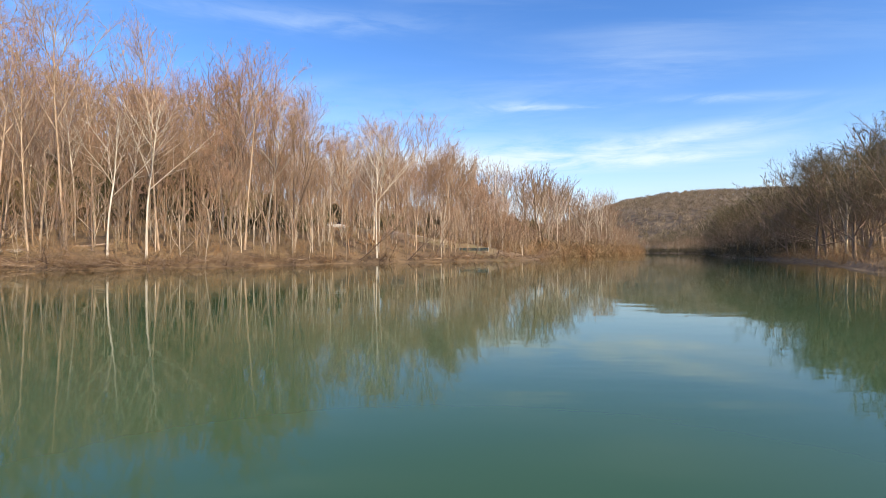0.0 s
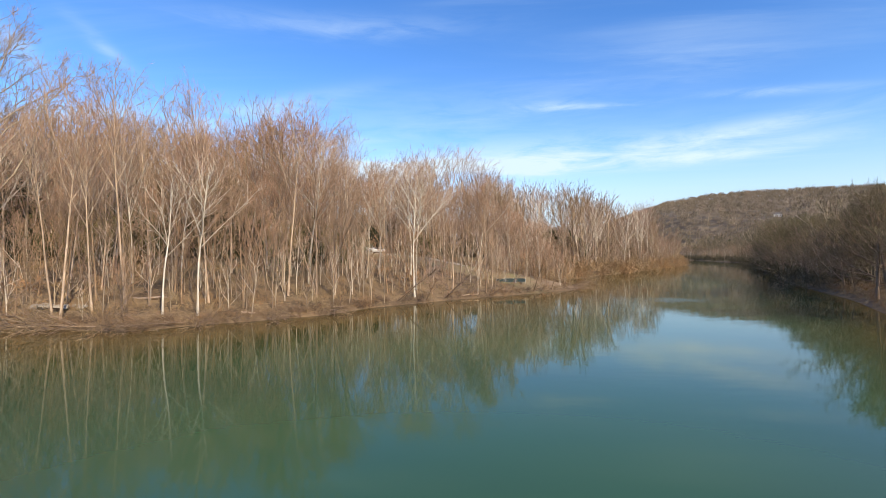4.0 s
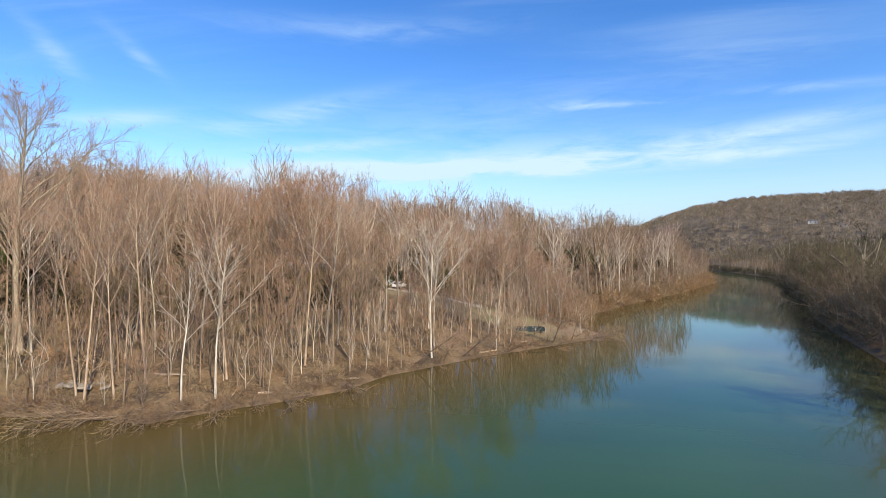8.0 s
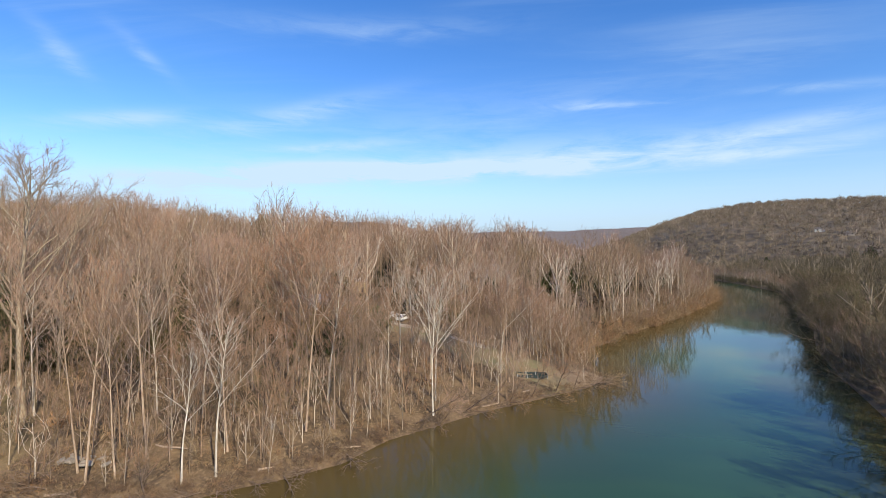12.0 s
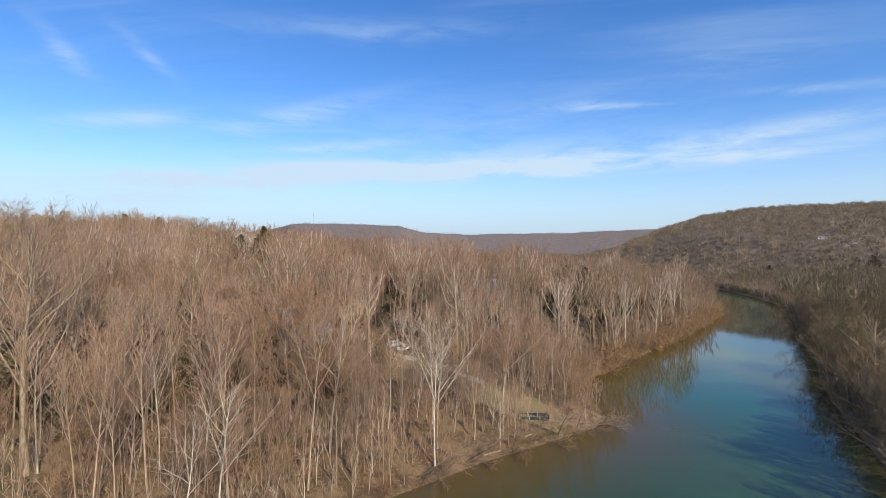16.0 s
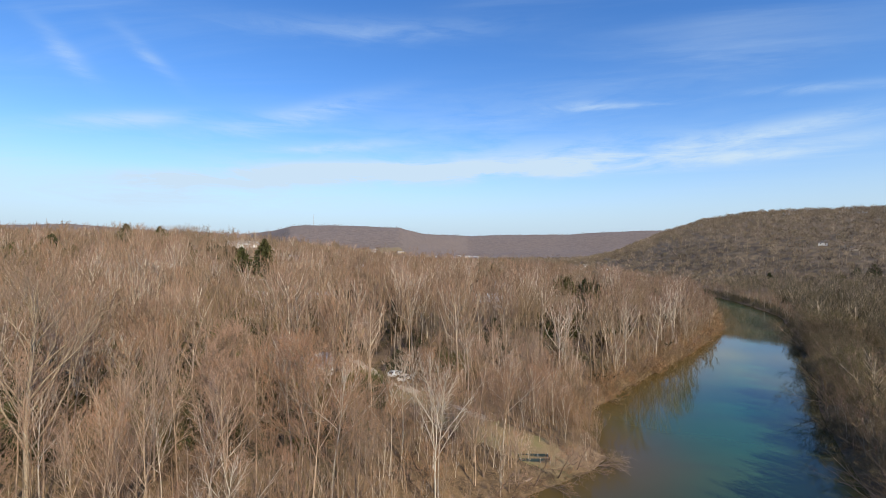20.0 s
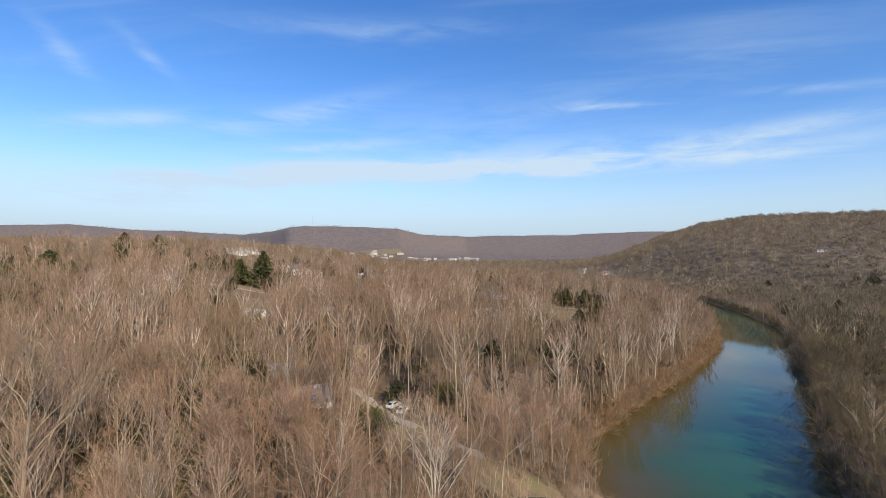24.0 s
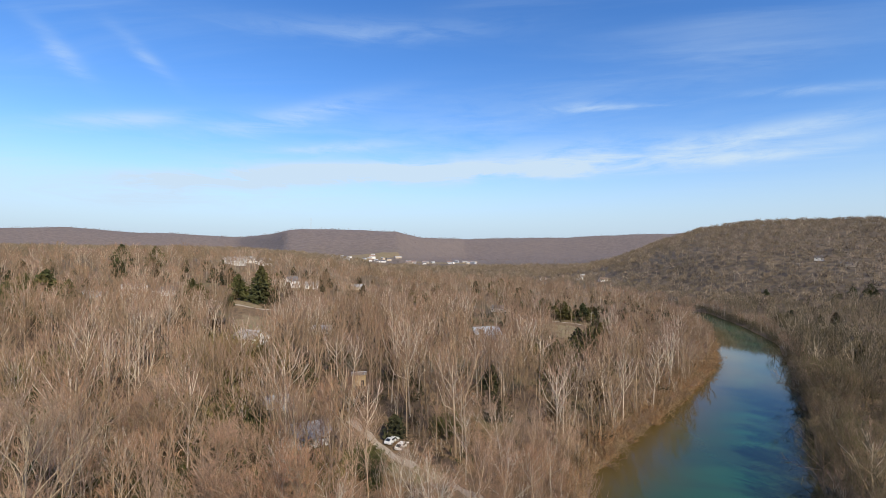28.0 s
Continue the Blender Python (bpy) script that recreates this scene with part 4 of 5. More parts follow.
    for x, y, g in [(-88, 149, 1.4), (-95, 152, 1.6), (-80, 147, 1.3), (-101, 150, 1.2), (-84, 155, 1.5), (-126, 120, 1.4), (-132, 121, 1.2), (-31, 101.5, 0.65),
                    (-28, 98.5, 0.6), (-62, 72, 0.9), (-55, 68, 0.8), (-48, 74, 0.9), (-70, 64, 0.9), (-36, 90, 0.9), (-52, 96, 1.0), (-15, 126, 0.7)]:
        m = stand(x, y, height(x, y), 57 * x % 360, (g, g * 1.1))
        if first:
            root.matrix_basis, first = m, False
        else:
            copy_thing(root, m)


# ---- houses and what people have left ----
def plain(name, colour, rough=0.7, worn=0.8):
    return speckled(name, tuple(c * worn for c in colour), colour, 1.6, rough, 0.4, 0.15, 0.01)


ROOF_GREY, ROOF_BLUE, ROOF_DARK, ROOF_RED = plain("grey_roofing", (0.42, 0.415, 0.4), 0.7), plain("blue_grey_metal", (0.5, 0.62, 0.72), 0.45), plain("dark_shingle", (0.16, 0.15, 0.15), 0.9), plain("brown_roofing", (0.3, 0.2, 0.16), 0.9)
WALL_WHITE, WALL_TAN, WALL_WOOD, WALL_GREY = plain("white_siding", (0.8, 0.78, 0.74)), plain("tan_siding", (0.5, 0.42, 0.33)), plain("yellow_timber", (0.47, 0.35, 0.19)), plain("grey_siding", (0.42, 0.43, 0.45))
GLASS = plain("dark_glass", (0.03, 0.035, 0.045), 0.12)
RUST = plain("weathered_timber", (0.36, 0.29, 0.22), 0.9)
STONE = plain("pale_stone", (0.31, 0.265, 0.21), 0.9)
TEAL = plain("teal_netting", (0.03, 0.048, 0.05), 0.9)
CAR_PAINT, RUBBER, CHROME = plain("silver_paint", (0.62, 0.64, 0.66), 0.25, 0.95), plain("tyre_rubber", (0.03, 0.03, 0.03), 0.9), plain("steel", (0.5, 0.5, 0.5), 0.35)
POLE_MAT = plain("pale_pole_timber", (0.6, 0.52, 0.42), 0.9)


def solid(name, mat, parent, size, at, turn=0.0, bevel=0.02, tilt=0.0, label=""):
    """A bevelled block as a part."""
    bm = bmesh.new()
    bmesh.ops.create_cube(bm, size=1.0)
    bmesh.ops.scale(bm, vec=size, verts=bm.verts)
    if bevel:
        bmesh.ops.bevel(bm, geom=bm.edges[:], offset=min(bevel, min(size) * 0.3), segments=1, affect="EDGES")
    me = bpy.data.meshes.new(name)
    bm.to_mesh(me)
    bm.free()
    me.materials.append(mat)
    ob = part(name, me, parent, label)
    ob.matrix_basis = pose(*at, tilt, 0, turn)
    return ob


def gable_roof(w, d, base, top, over, thick, mat):
    """Two slabs that meet in a ridge along x."""
    bm = bmesh.new()
    x, y = w / 2 + over, d / 2 + over
    drop = (top - base) * over / (d / 2)
    ring = [(-y, base - drop), (0, top), (y, base - drop), (y, base - drop + thick), (0, top + thick), (-y, base - drop + thick)]
    ends = [[bm.verts.new((sx, a, b)) for a, b in ring] for sx in (-x, x)]
    n = len(ring)
    for i in range(n):
        bm.faces.new((ends[0][i], ends[0][(i + 1) % n], ends[1][(i + 1) % n], ends[1][i]))
    for e in ends:
        bm.faces.new((e[0], e[1], e[4], e[5]))
        bm.faces.new((e[1], e[2], e[3], e[4]))
    bmesh.ops.recalc_face_normals(bm, faces=bm.faces)
    me = bpy.data.meshes.new("roof")
    bm.to_mesh(me)
    bm.free()
    me.materials.append(mat)
    return me


def gable_wall(w, d, base, eave, top, mat):
    bm = bmesh.new()
    ring = [(-d / 2, base), (d / 2, base), (d / 2, eave), (0, top), (-d / 2, eave)]
    ends = [[bm.verts.new((sx, a, b)) for a, b in ring] for sx in (-w / 2, w / 2)]
    for i in range(5):
        bm.faces.new((ends[0][i], ends[0][(i + 1) % 5], ends[1][(i + 1) % 5], ends[1][i]))
    bm.faces.new(ends[0][::-1])
    bm.faces.new(ends[1])
    bmesh.ops.recalc_face_normals(bm, faces=bm.faces)
    me = bpy.data.meshes.new("wall")
    bm.to_mesh(me)
    bm.free()
    me.materials.append(mat)
    return me


def house(x, y, w, d, eave, pitch, turn, wall_mat, roof_mat, label, openings=3, porch=False, chimney=False, group="houses in the valley", name="house"):
    root = thing(name, label, "house", group)
    root.matrix_basis = pose(x, y, height(x, y), 0, 0, turn)
    top = eave + d / 2 * pitch
    part("wall", gable_wall(w, d, -1.2, eave, top, wall_mat), root)
    part("roof", gable_roof(w, d, eave, top, 0.45, 0.14, roof_mat), root)
    for side in (-1, 1):
        for k in range(openings):
            u = (k - (openings - 1) / 2) * w / max(openings, 1)
            if k == openings // 2 and side < 0:
                door = solid("door", RUST, root, (1.0, 0.08, 2.05), (u, side * (d / 2 + 0.02), 1.05))
                solid("handle", CHROME, door, (0.06, 0.06, 0.14), (0.36, side * 0.06, 0))
                continue
            win = solid("window", WALL_WHITE, root, (1.25, 0.1, 1.35), (u, side * (d / 2 + 0.02), 1.55))
            solid("pane", GLASS, win, (1.05, 0.06, 1.15), (0, side * 0.035, 0), bevel=0)
        if openings:
            win = solid("window", WALL_WHITE, root, (0.1, 1.2, 1.3), (side * (w / 2 + 0.02), 0, 1.6))
            solid("pane", GLASS, win, (0.06, 1.0, 1.1), (side * 0.035, 0, 0), bevel=0)
    if chimney:
        solid("chimney", RUST, root, (0.8, 0.8, 2.4), (w * 0.28, d * 0.12, top - 0.1))
    if porch:
        solid("porch_deck", WALL_WHITE, root, (w * 0.8, 2.4, 0.2), (0, -d / 2 - 1.2, 0.3))
        for k in range(5):
            solid("porch_post", WALL_WHITE, root, (0.14, 0.14, 2.3), ((k - 2) * w * 0.19, -d / 2 - 2.3, 1.4), bevel=0)
        solid("porch_roof", roof_mat, root, (w * 0.84, 2.7, 0.12), (0, -d / 2 - 1.25, 2.65), tilt=9)
    return root


def houses():
    house(-47.1, 109.8, 9, 6.5, 2.8, 0.5, 38, WALL_WHITE, ROOF_GREY, "small white house with a grey roof and porch in the wood", porch=True, name="house")
    house(-63, 125.7, 5.5, 4.5, 2.4, 0.45, 25, WALL_GREY, ROOF_GREY, "small pale grey outbuilding among bare trees", 1, name="outbuilding")
    house(-105.4, 187.2, 12.5, 8.5, 2.9, 0.55, -18, WALL_WHITE, ROOF_GREY, "white house with a light grey metal roof", chimney=True)
    house(-10.2, 240.6, 13.5, 10.5, 3.0, 0.6, 24, WALL_GREY, ROOF_BLUE, "house with a broad blue-grey metal roof")
    house(-88.5, 222, 9, 6, 2.6, 0.4, 12, WALL_TAN, ROOF_GREY, "low tan house hidden behind bare trees")
    house(-221.8, 258.4, 16, 7, 2.8, 0.35, -12, WALL_WHITE, ROOF_GREY, "long low white house with a pale roof")
    house(-198, 254, 11, 7, 2.9, 0.5, 30, WALL_WHITE, ROOF_DARK, "white house with a dark roof")
    house(-221, 229, 7, 5, 2.6, 0.4, 5, WALL_GREY, ROOF_GREY, "grey outbuilding with a pale roof", 1, name="outbuilding")
    house(-162, 345, 10, 8, 4.6, 0.8, 70, WALL_WHITE, ROOF_DARK, "two-storey white house with steep gables")
    house(-149, 352, 9, 7, 3.0, 0.7, 15, WALL_WHITE, ROOF_GREY, "white house with steep gables")
    house(-122, 385, 10, 7, 2.8, 0.45, 0, WALL_TAN, ROOF_GREY, "pale house in the valley wood")
    house(-62, 295, 10, 7, 2.8, 0.45, 20, WALL_TAN, ROOF_RED, "tan house with a brown roof")
    house(-4.8, 332, 9, 7, 2.8, 0.5, -15, WALL_WHITE, ROOF_DARK, "white house behind dark pines")
    for k, (x, y, w, t) in enumerate([(-300, 500, 16, 10), (-280, 486, 15, 60), (-266, 492, 20, -8), (-318, 520, 11, 30), (-255, 478, 10, 75), (-262, 430, 20, 5)]):
        house(x, y, w, 9, 4.0, 0.6, t, WALL_WHITE, ROOF_GREY if k % 2 else ROOF_DARK, "large white house on the rise" if w > 12 else "white house on the rise", 2)
    for k, (x, y, w, t) in enumerate([(108, 893, 12, 0), (137, 885, 10, 40), (151, 765, 12, 20), (88, 900, 10, 70), (70, 910, 11, 10), (125, 830, 9, 50)]):
        house(x, y, w, 8, 3.2, 0.6, t, WALL_WHITE if k % 3 else RUST, (ROOF_RED, ROOF_GREY)[k % 2], "small pale house by the river bend", 0)
    house(361, 603, 9, 7, 3.0, 0.6, -30, WALL_WHITE, ROOF_DARK, "small white house with a dark roof on the wooded hillside", 2)
    house(366, 565, 12, 7, 2.8, 0.4, -35, WALL_TAN, ROOF_DARK, "low tan house with a dark roof on the wooded hillside", 3)
    rng = np.random.RandomState(81)
    for k in range(46):
        a = rng.uniform(-21.5, -3.5) if k > 4 else rng.uniform(-31, -24)
        r = rng.uniform(1600, 1790)
        x, y = r * math.sin(radians(a)), r * math.cos(radians(a))
        w = rng.uniform(10, 26)
        house(x, y, w, 10, rng.uniform(4, 6.5), 0.5, rng.uniform(-40, 40), (WALL_WHITE, WALL_GREY, WALL_TAN)[k % 3], (ROOF_GREY, ROOF_DARK, ROOF_GREY, ROOF_RED)[k % 4],
              ("small white building of the distant town", "small grey building of the distant town", "small tan building of the distant town")[k % 3], 0, group="buildings of the distant town")


def cabin():
    """A timber cabin on posts with a railed deck on top."""
    root = thing("cabin", "yellow timber cabin with a white railed deck on top", "cabin")
    x, y = -48.7, 154.8
    root.matrix_basis = pose(x, y, height(x, y), 0, 0, 20)
    solid("wall", WALL_WOOD, root, (4.4, 4.0, 4.0), (0, 0, 1.4), bevel=0.05)
    for k in range(7):
        solid("board", RUST, root, (0.06, 0.05, 3.9), (-2.0 + k * 0.66, -2.02, 1.4), bevel=0)
    solid("deck", RUST, root, (4.9, 4.5, 0.18), (0, 0, 3.5))
    for k in range(8):
        solid("rail_post", WALL_WHITE, root, (0.12, 0.12, 1.0), (-2.35 + k * 0.67, -2.2, 4.05), bevel=0)
    solid("rail", WALL_WHITE, root, (4.9, 0.12, 0.1), (0, -2.2, 4.6), bevel=0)
    solid("door", GLASS, root, (0.95, 0.06, 2.0), (1.2, -2.04, 0.7))


def car(x, y, turn, label, paint):
    root = thing("car", label, "car")
    root.matrix_basis = pose(x, y, height(x, y) + 0.06, 0, 0, turn)
    bm = bmesh.new()
    ring = [(-2.2, 0.35), (2.2, 0.35), (2.25, 0.8), (1.25, 1.0), (0.55, 1.5), (-1.3, 1.52), (-2.1, 1.0), (-2.25, 0.7)]
    sides = [[bm.verts.new((a, s * (0.86 if b < 1.1 else 0.68), b)) for a, b in ring] for s in (-1, 1)]
    n = len(ring)
    for i in range(n):
        bm.faces.new((sides[0][i], sides[0][(i + 1) % n], sides[1][(i + 1) % n], sides[1][i]))
    bm.faces.new(sides[0][::-1])
    bm.faces.new(sides[1])
    bmesh.ops.recalc_face_normals(bm, faces=bm.faces)
    bmesh.ops.bevel(bm, geom=bm.edges[:], offset=0.06, segments=2, affect="EDGES")
    me = bpy.data.meshes.new("body")
    bm.to_mesh(me)
    bm.free()
    me.materials.append(paint)
    part("body", me, root)
    solid("windscreen", GLASS, root, (0.75, 1.15, 0.04), (0.93, 0, 1.28), bevel=0).matrix_basis = pose(0.93, 0, 1.27, 0, 35.5, 0)
    solid("rear_window", GLASS, root, (0.75, 1.1, 0.04), (-1.75, 0, 1.28), bevel=0).matrix_basis = pose(-1.73, 0, 1.29, 0, -33, 0)
    for s in (-1, 1):
        solid("side_window", GLASS, root, (1.5, 0.04, 0.36), (-0.35, s * 0.77, 1.24), bevel=0, tilt=s * 20)
        solid("headlight", WALL_WHITE, root, (0.1, 0.32, 0.16), (2.2, s * 0.6, 0.78))
        for u in (-1.35, 1.4):
            bm = bmesh.new()
            bmesh.ops.create_cone(bm, cap_ends=True, segments=16, radius1=0.33, radius2=0.33, depth=0.22)
            me = bpy.data.meshes.new("wheel")
            bm.to_mesh(me)
            bm.free()
            me.materials.append(RUBBER)
            wheel = part("wheel", me, root)
            wheel.matrix_basis = pose(u, s * 0.8, 0.31, 90, 0, 0)
            solid("rim", CHROME, wheel, (0.34, 0.34, 0.03), (0, 0, -s * 0.11), 45)


def poles():
    def pole(x, y, tall, label, arm):
        root = thing("utility_pole", label, "pole", "utility poles")
        root.matrix_basis = pose(x, y, height(x, y), 0, 0, 25)
        b = Buf()
        b.tube([np.array((0, 0, -0.5)), np.array((0, 0, tall))], [0.17, 0.12], 8)
        b.tube([np.array((0, 0, tall)), np.array((0, 0, tall + 0.02))], [0.12, 0.01], 8)
        part("post", b.mesh("post", POLE_MAT, True), root)
        if arm:
            solid("crossarm", POLE_MAT, root, (2.2, 0.1, 0.12), (0, 0, tall - 0.6), bevel=0)
            for u in (-0.95, 0, 0.95):
                solid("insulator", WALL_WHITE, root, (0.08, 0.08, 0.18), (u, 0, tall - 0.42), bevel=0)
    pole(-133.7, 128, 11, "tall pale bare wooden pole among trees", False)
    for x, y in [(-170, 300), (-182, 352), (-120, 330), (-64, 470), (130, 800), (52, 300)]:
        pole(x, y, 10, "wooden utility pole with a crossarm", True)
    root = thing("radio_mast", "slender lattice radio mast on the ridge", "mast")
    a = radians(-23.1)
    x, y = 2420 * math.sin(a), 2420 * math.cos(a)
    root.matrix_basis = pose(x, y, height(x, y), 0, 0, 0)
    b = Buf()
    for k in range(3):
        w = k * 2.094
        b.tube([np.array((2 * math.cos(w), 2 * math.sin(w), -1)), np.array((0.6 * math.cos(w), 0.6 * math.sin(w), 55))], [0.35, 0.3], 4)
    part("leg", b.mesh("leg", CHROME), root)
    b = Buf()
    for k in range(9):
        r = 1.9 - 0.14 * k
        for j in range(3):
            w, u = j * 2.094, (j + 1) * 2.094
            b.tube([np.array((r * math.cos(w), r * math.sin(w), 3 + 6 * k)), np.array((r * math.cos(u), r * math.sin(u), 8 + 6 * k))], [0.15, 0.15], 3)
    part("lattice", b.mesh("lattice", CHROME), root)


# ---- tracks, lawns and fields, laid on the ground ----
def strip(name, line, width, mat, label, lift=0.05, category="track"):
    """A ribbon that follows the ground."""
    pts = []
    for (ax, ay), (bx, by) in zip(line, line[1:]):
        n = max(2, int(math.hypot(bx - ax, by - ay) / 1.0))
        pts += [(ax + (bx - ax) * k / n, ay + (by - ay) * k / n) for k in range(n)]
    pts = np.array(pts + [line[-1]])
    for _ in range(6):
        pts[1:-1] = (pts[:-2] + pts[1:-1] * 2 + pts[2:]) / 4
    way = np.gradient(pts, axis=0)
    way /= np.linalg.norm(way, axis=1)[:, None] + 1e-9
    side = np.stack([-way[:, 1], way[:, 0]], -1)
    across = np.linspace(-0.5, 0.5, 5)
    wide = width * (1 + 0.18 * np.sin(np.arange(len(pts)) * 0.7))
    grid = pts[:, None] + side[:, None] * (across[None, :] * wide[:, None])[..., None]
    z, _ = land(grid[..., 0], grid[..., 1])
    z = z + lift - 0.12 * (np.abs(across)[None] > 0.4)
    v = np.concatenate([grid, z[..., None]], -1).reshape(-1, 3)
    ob = new(name, mesh_from(name, v, grid_faces(len(pts), 5)[:, ::-1], mat, True))
    tagged(ob, label, category, kind="structure")


def patch(name, x, y, w, d, turn, mat, label, lift=0.06, step=1.6, category="lawn"):
    """An uneven patch of ground cover with a ragged rim."""
    n = 40
    rings = max(4, int(max(w, d) / step))
    a = np.linspace(0, 2 * np.pi, n, endpoint=False)
    rag = 1 + 0.14 * np.sin(3 * a + x) + 0.09 * np.sin(7 * a + y) + 0.05 * np.sin(13 * a)
    rr = np.linspace(0.02, 1, rings)[:, None] * rag[None]
    u, v = rr * np.cos(a) * w, rr * np.sin(a) * d
    c, s = math.cos(radians(turn)), math.sin(radians(turn))
    px, py = x + u * c - v * s, y + u * s + v * c
    z, _ = land(px, py)
    z = z + lift * (1 - 2.2 * np.linspace(0, 1, rings)[:, None] ** 8)
    ob = new(name, mesh_from(name, np.stack([px, py, z], -1).reshape(-1, 3), grid_faces(rings, n, True), mat, True))
    tagged(ob, label, category, kind="structure")


def open_ground():
    strip("track", [(-3, 95), (-10.8, 98.6), (-26.5, 108.5), (-41.5, 124.9)], 3.4, TRACK_MAT, "pale gravel track through the wood")
    strip("lane", [(-205, 262), (-160, 254), (-140, 251), (-118, 262)], 3.2, TRACK_MAT, "pale lane beside a lawn")
    strip("lane", [(18, 312), (42, 312), (66, 300)], 2.6, TRACK_MAT, "pale lane along a clearing")
    patch("grass", -2, 90, 17, 5.5, -20, GRASS_MAT, "tan mown grass between the trees by the point")
    patch("grass", -16, 99, 12, 5, -32, GRASS_MAT, "tan mown grass beside the track")
    patch("grass", 45, 278, 24, 26, 10, GRASS_MAT, "dry yellow-green clearing near the river")
    patch("grass", -118, 214, 12, 26, 28, GRASS_MAT, "dry golden lawn between trees")
    patch("grass", -150, 258, 14, 6, -10, GRASS_MAT, "dry lawn below the tall spruce")
    patch("grass", 99, 132, 10, 31, -36, GRASS_MAT, "rough meadow behind the far bank")
    patch("grass", -62, 122, 6, 6, 0, GRASS_MAT, "small dry yard in the wood")
    patch("mud_bank", 13.5, 89, 5.5, 3.4, 40, BEACH_MAT, "low muddy point at the water's edge", 0.05, 0.6, "mud bank")
    rng = np.random.RandomState(83)
    for k in range(9):
        a, r = radians(rng.uniform(-21, -5)), rng.uniform(1680, 1830)
        patch("field", r * math.sin(a), r * math.cos(a), rng.uniform(45, 110), rng.uniform(30, 60), 0, GRASS_MAT, "tan field by the distant town", 1.0, 8.0, "field")


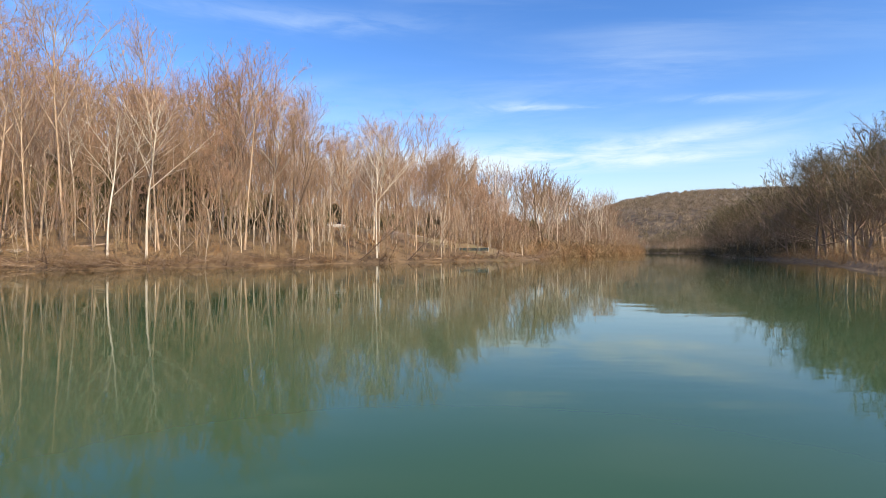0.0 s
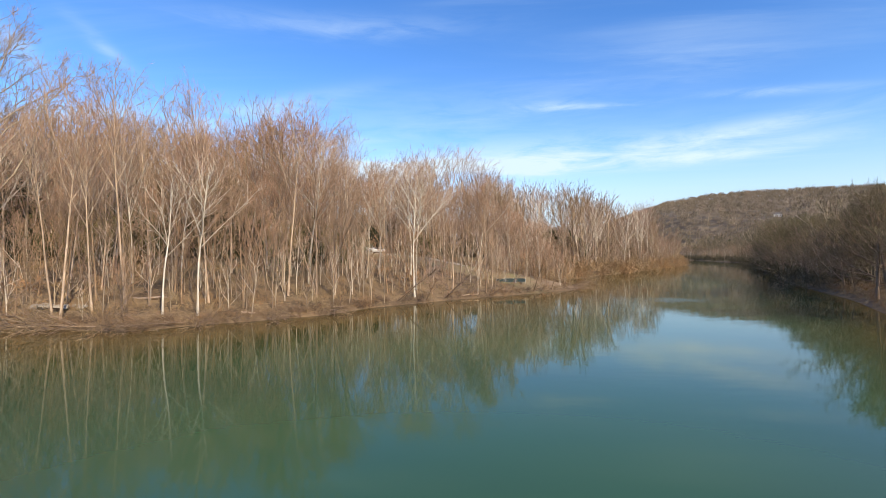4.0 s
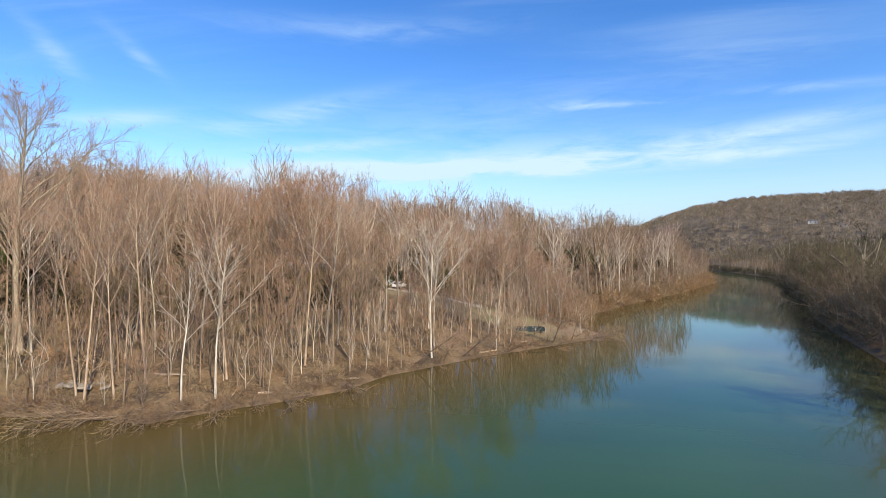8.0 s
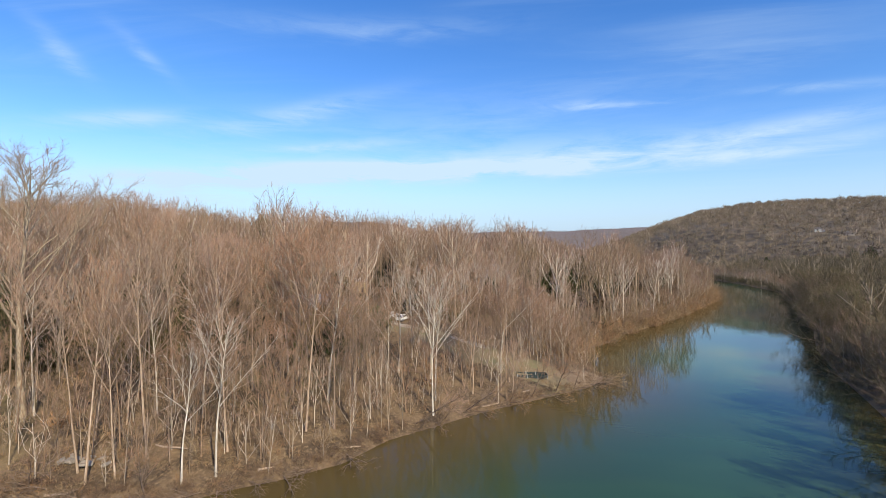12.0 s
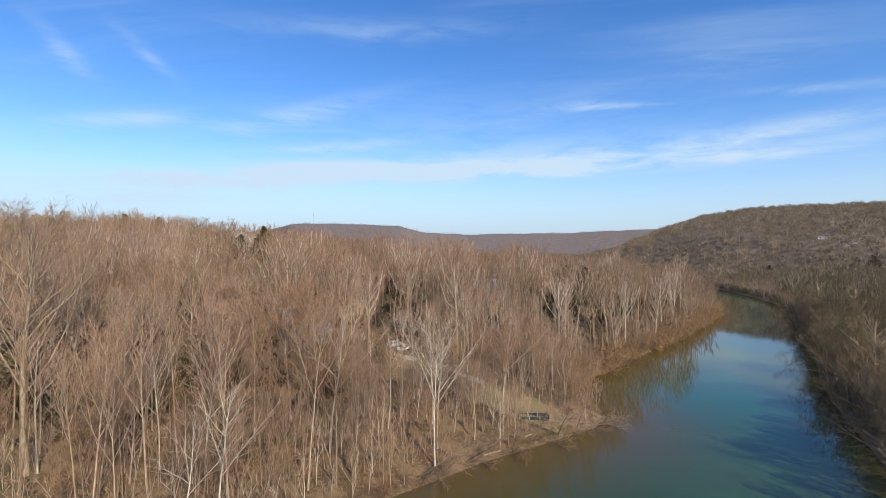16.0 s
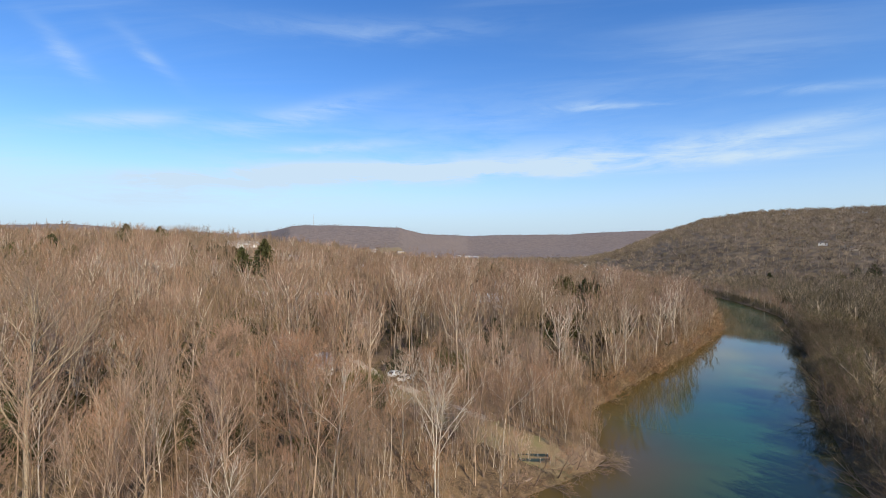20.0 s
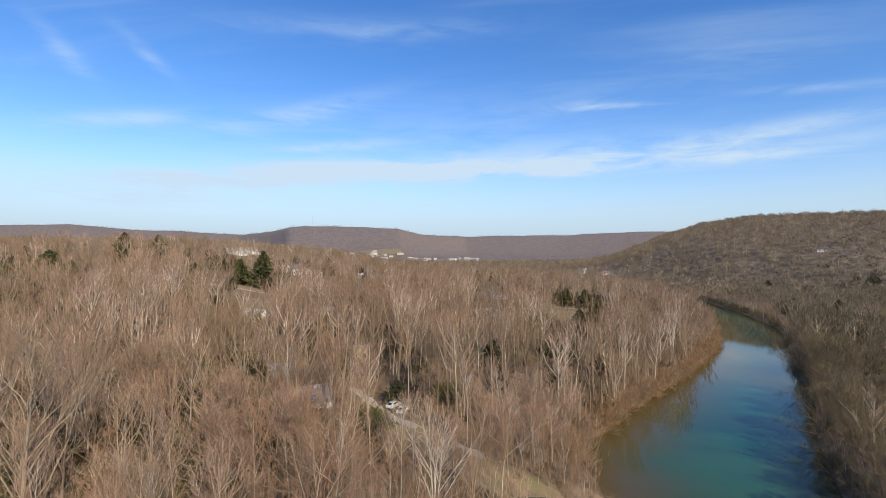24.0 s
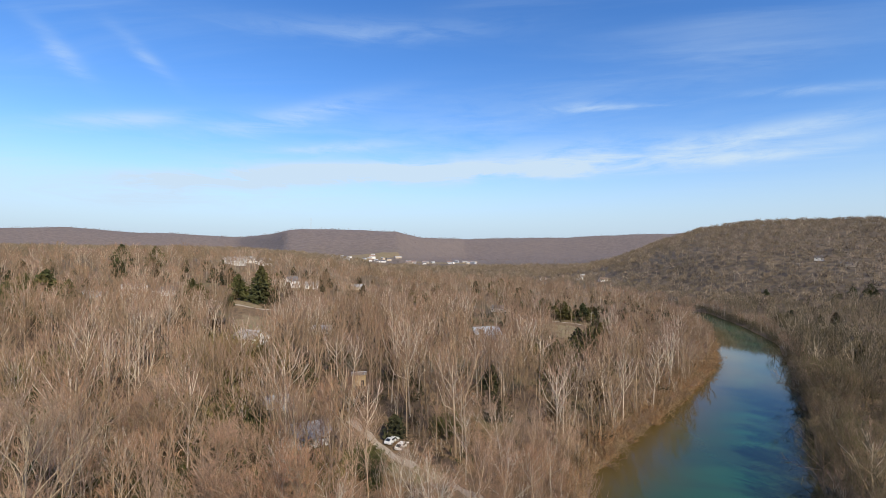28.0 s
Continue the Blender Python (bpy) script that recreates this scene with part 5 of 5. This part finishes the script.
# ---- along the water's edge ----
def driftwood():
    forms, used = [], [False] * 3
    for k in range(3):
        grown = grow(740 + k, tall=6.5, thick=0.075, crown_from=0.15, wide=0.75, leaders=7, subs=5, sprays=3, twigs=1)
        forms.append(plant_tree("fallen_branch", "fallen bare branch lying half in the water", grown, BARK_GREY, BRUSH, "fallen branches"))
    rng = np.random.RandomState(85)
    spots = [(-38.5, 39.8, 265), (-35, 39.4, 225), (-32.5, 39.2, 285), (-29.5, 41.4, 240), (-44.5, 39.9, 300), (-26, 44, 275), (15.5, 86.5, 345), (12.5, 83.5, 315), (-40, 40.6, 280), (-34, 40, 310), (-28.5, 42, 250), (-25, 44.8, 320), (-17.5, 52, 300), (-47, 40, 240), (-43, 40.3, 200), (-36, 39.6, 250), (-31.5, 39.2, 300), (-30, 40.5, 265), (-27, 42.5, 300), (-22, 46.2, 310), (-20, 48.4, 250), (-9, 63.5, 290), (-4, 69, 320), (1, 73.5, 300),
             (6, 77.8, 330), (11, 82.3, 300), (14, 85, 330), (15, 86, 20), (16.8, 90, 350), (24, 126, 330), (30, 137, 300), (34, 143, 330), (46, 160, 310), (53, 88, 120), (61, 98, 140)]
    for x, y, turn in spots:
        k = rng.randint(3)
        g = rng.uniform(0.45, 0.9)
        m = pose(x, y, max(height(x, y), 0.0) + 0.25, 0, 0, turn) @ pose(0, 0, 0, 0, rng.uniform(76, 92), 0) @ Matrix.Diagonal((g, g, g, 1))
        if used[k]:
            copy_thing(forms[k], m)
        else:
            forms[k].matrix_basis, used[k] = m, True
    for k, (x, y, size, turn) in enumerate([(-41.5, 40.0, 2.6, 8), (-35.5, 47, 4.5, -20), (-2, 71.6, 3.2, 35), (-24, 47.5, 3.0, 50), (4, 78.5, 2.4, 30), (-18, 53, 3.6, 15)]):
        b = Buf()
        b.tube(bent(np.array((-size / 2, 0, 0)), np.array((1.0, 0.1, 0)), size, 5, np.random.RandomState(750 + k), 0.08, 0), [0.15, 0.14, 0.13, 0.12, 0.1, 0.05], 7)
        log = tagged(new("log", b.mesh("log", BARK_PALE, True)), "bleached log lying on the bank", "log", "bleached logs")
        log.matrix_basis = pose(x, y, max(height(x, y), 0) + 0.12, 0, 0, turn)
    root = thing("rubble", "heap of pale broken stone on the bank", "rubble")
    root.matrix_basis = pose(-43, 44.6, height(-43, 44.6), 0, 0, 0)
    for k in range(16):
        bm = bmesh.new()
        bmesh.ops.create_icosphere(bm, subdivisions=1, radius=1.0)
        for v in bm.verts:
            v.co *= rng.uniform(0.7, 1.15)
        me = bpy.data.meshes.new("stone")
        bm.to_mesh(me)
        bm.free()
        me.materials.append(STONE)
        st = part("stone", me, root)
        g = rng.uniform(0.25, 0.65)
        st.matrix_basis = pose(rng.normal() * 1.6, rng.normal() * 0.7, g * 0.3, 20, 10, rng.uniform(0, 360)) @ Matrix.Diagonal((g * 1.4, g, g * 0.55, 1))


def netted_pen():
    """A low pen of teal netting on posts by the point."""
    root = thing("netted_pen", "low pen of dark teal netting on posts", "pen")
    x, y = 4.7, 84.5
    root.matrix_basis = pose(x, y, height(x, y), 0, 0, 8)
    for u in (-2.6, -0.9, 0.9, 2.6):
        for w in (-1.0, 1.0):
            solid("post", CHROME, root, (0.07, 0.07, 0.8), (u, w, 0.3), bevel=0)
    for w in (-1.0, 1.0):
        for u in (-1.75, 0, 1.75):
            solid("net", TEAL, root, (1.66, 0.03, 0.5), (u, w, 0.38), bevel=0)
    for u in (-2.6, 2.6):
        solid("net", TEAL, root, (0.03, 1.9, 0.5), (u, 0, 0.38), bevel=0)


def leaning_trees():
    """Trunks that lean out over the water near the point."""
    rng = np.random.RandomState(87)
    grown = grow(760, tall=9, thick=0.11, crown_from=0.35, wide=0.6, leaders=5, subs=5, sprays=3, twigs=4)
    root = plant_tree("leaning_tree", "dark bare trunk leaning out over the water", grown, BARK_GREY, TWIG_NEAR, "leaning trees")
    first = True
    for x, y in [(-11.5, 62.5), (-8, 65.5), (-5.5, 68.5), (-2, 72), (1, 74.5), (4.5, 77.5), (8.5, 80.8), (12, 84.2), (33, 143), (38, 150), (44, 158), (52, 170), (60, 182), (68, 195), (-33, 40.6), (-45, 40.4)]:
        g = rng.uniform(0.6, 1.0)
        m = pose(x, y, height(x, y), 0, 0, -50 + rng.uniform(-25, 25)) @ pose(0, 0, 0, 0, rng.uniform(28, 58), 0) @ Matrix.Diagonal((g, g, g, 1))
        if first:
            root.matrix_basis, first = m, False
        else:
            copy_thing(root, m)


plant_evergreens()
houses()
cabin()
car(-27.6, 115.0, 70, "silver car parked beside the gravel track", CAR_PAINT)
car(-24.6, 112.8, 75, "white car parked beside the gravel track", WALL_WHITE)
poles()
open_ground()
driftwood()
netted_pen()
leaning_trees()
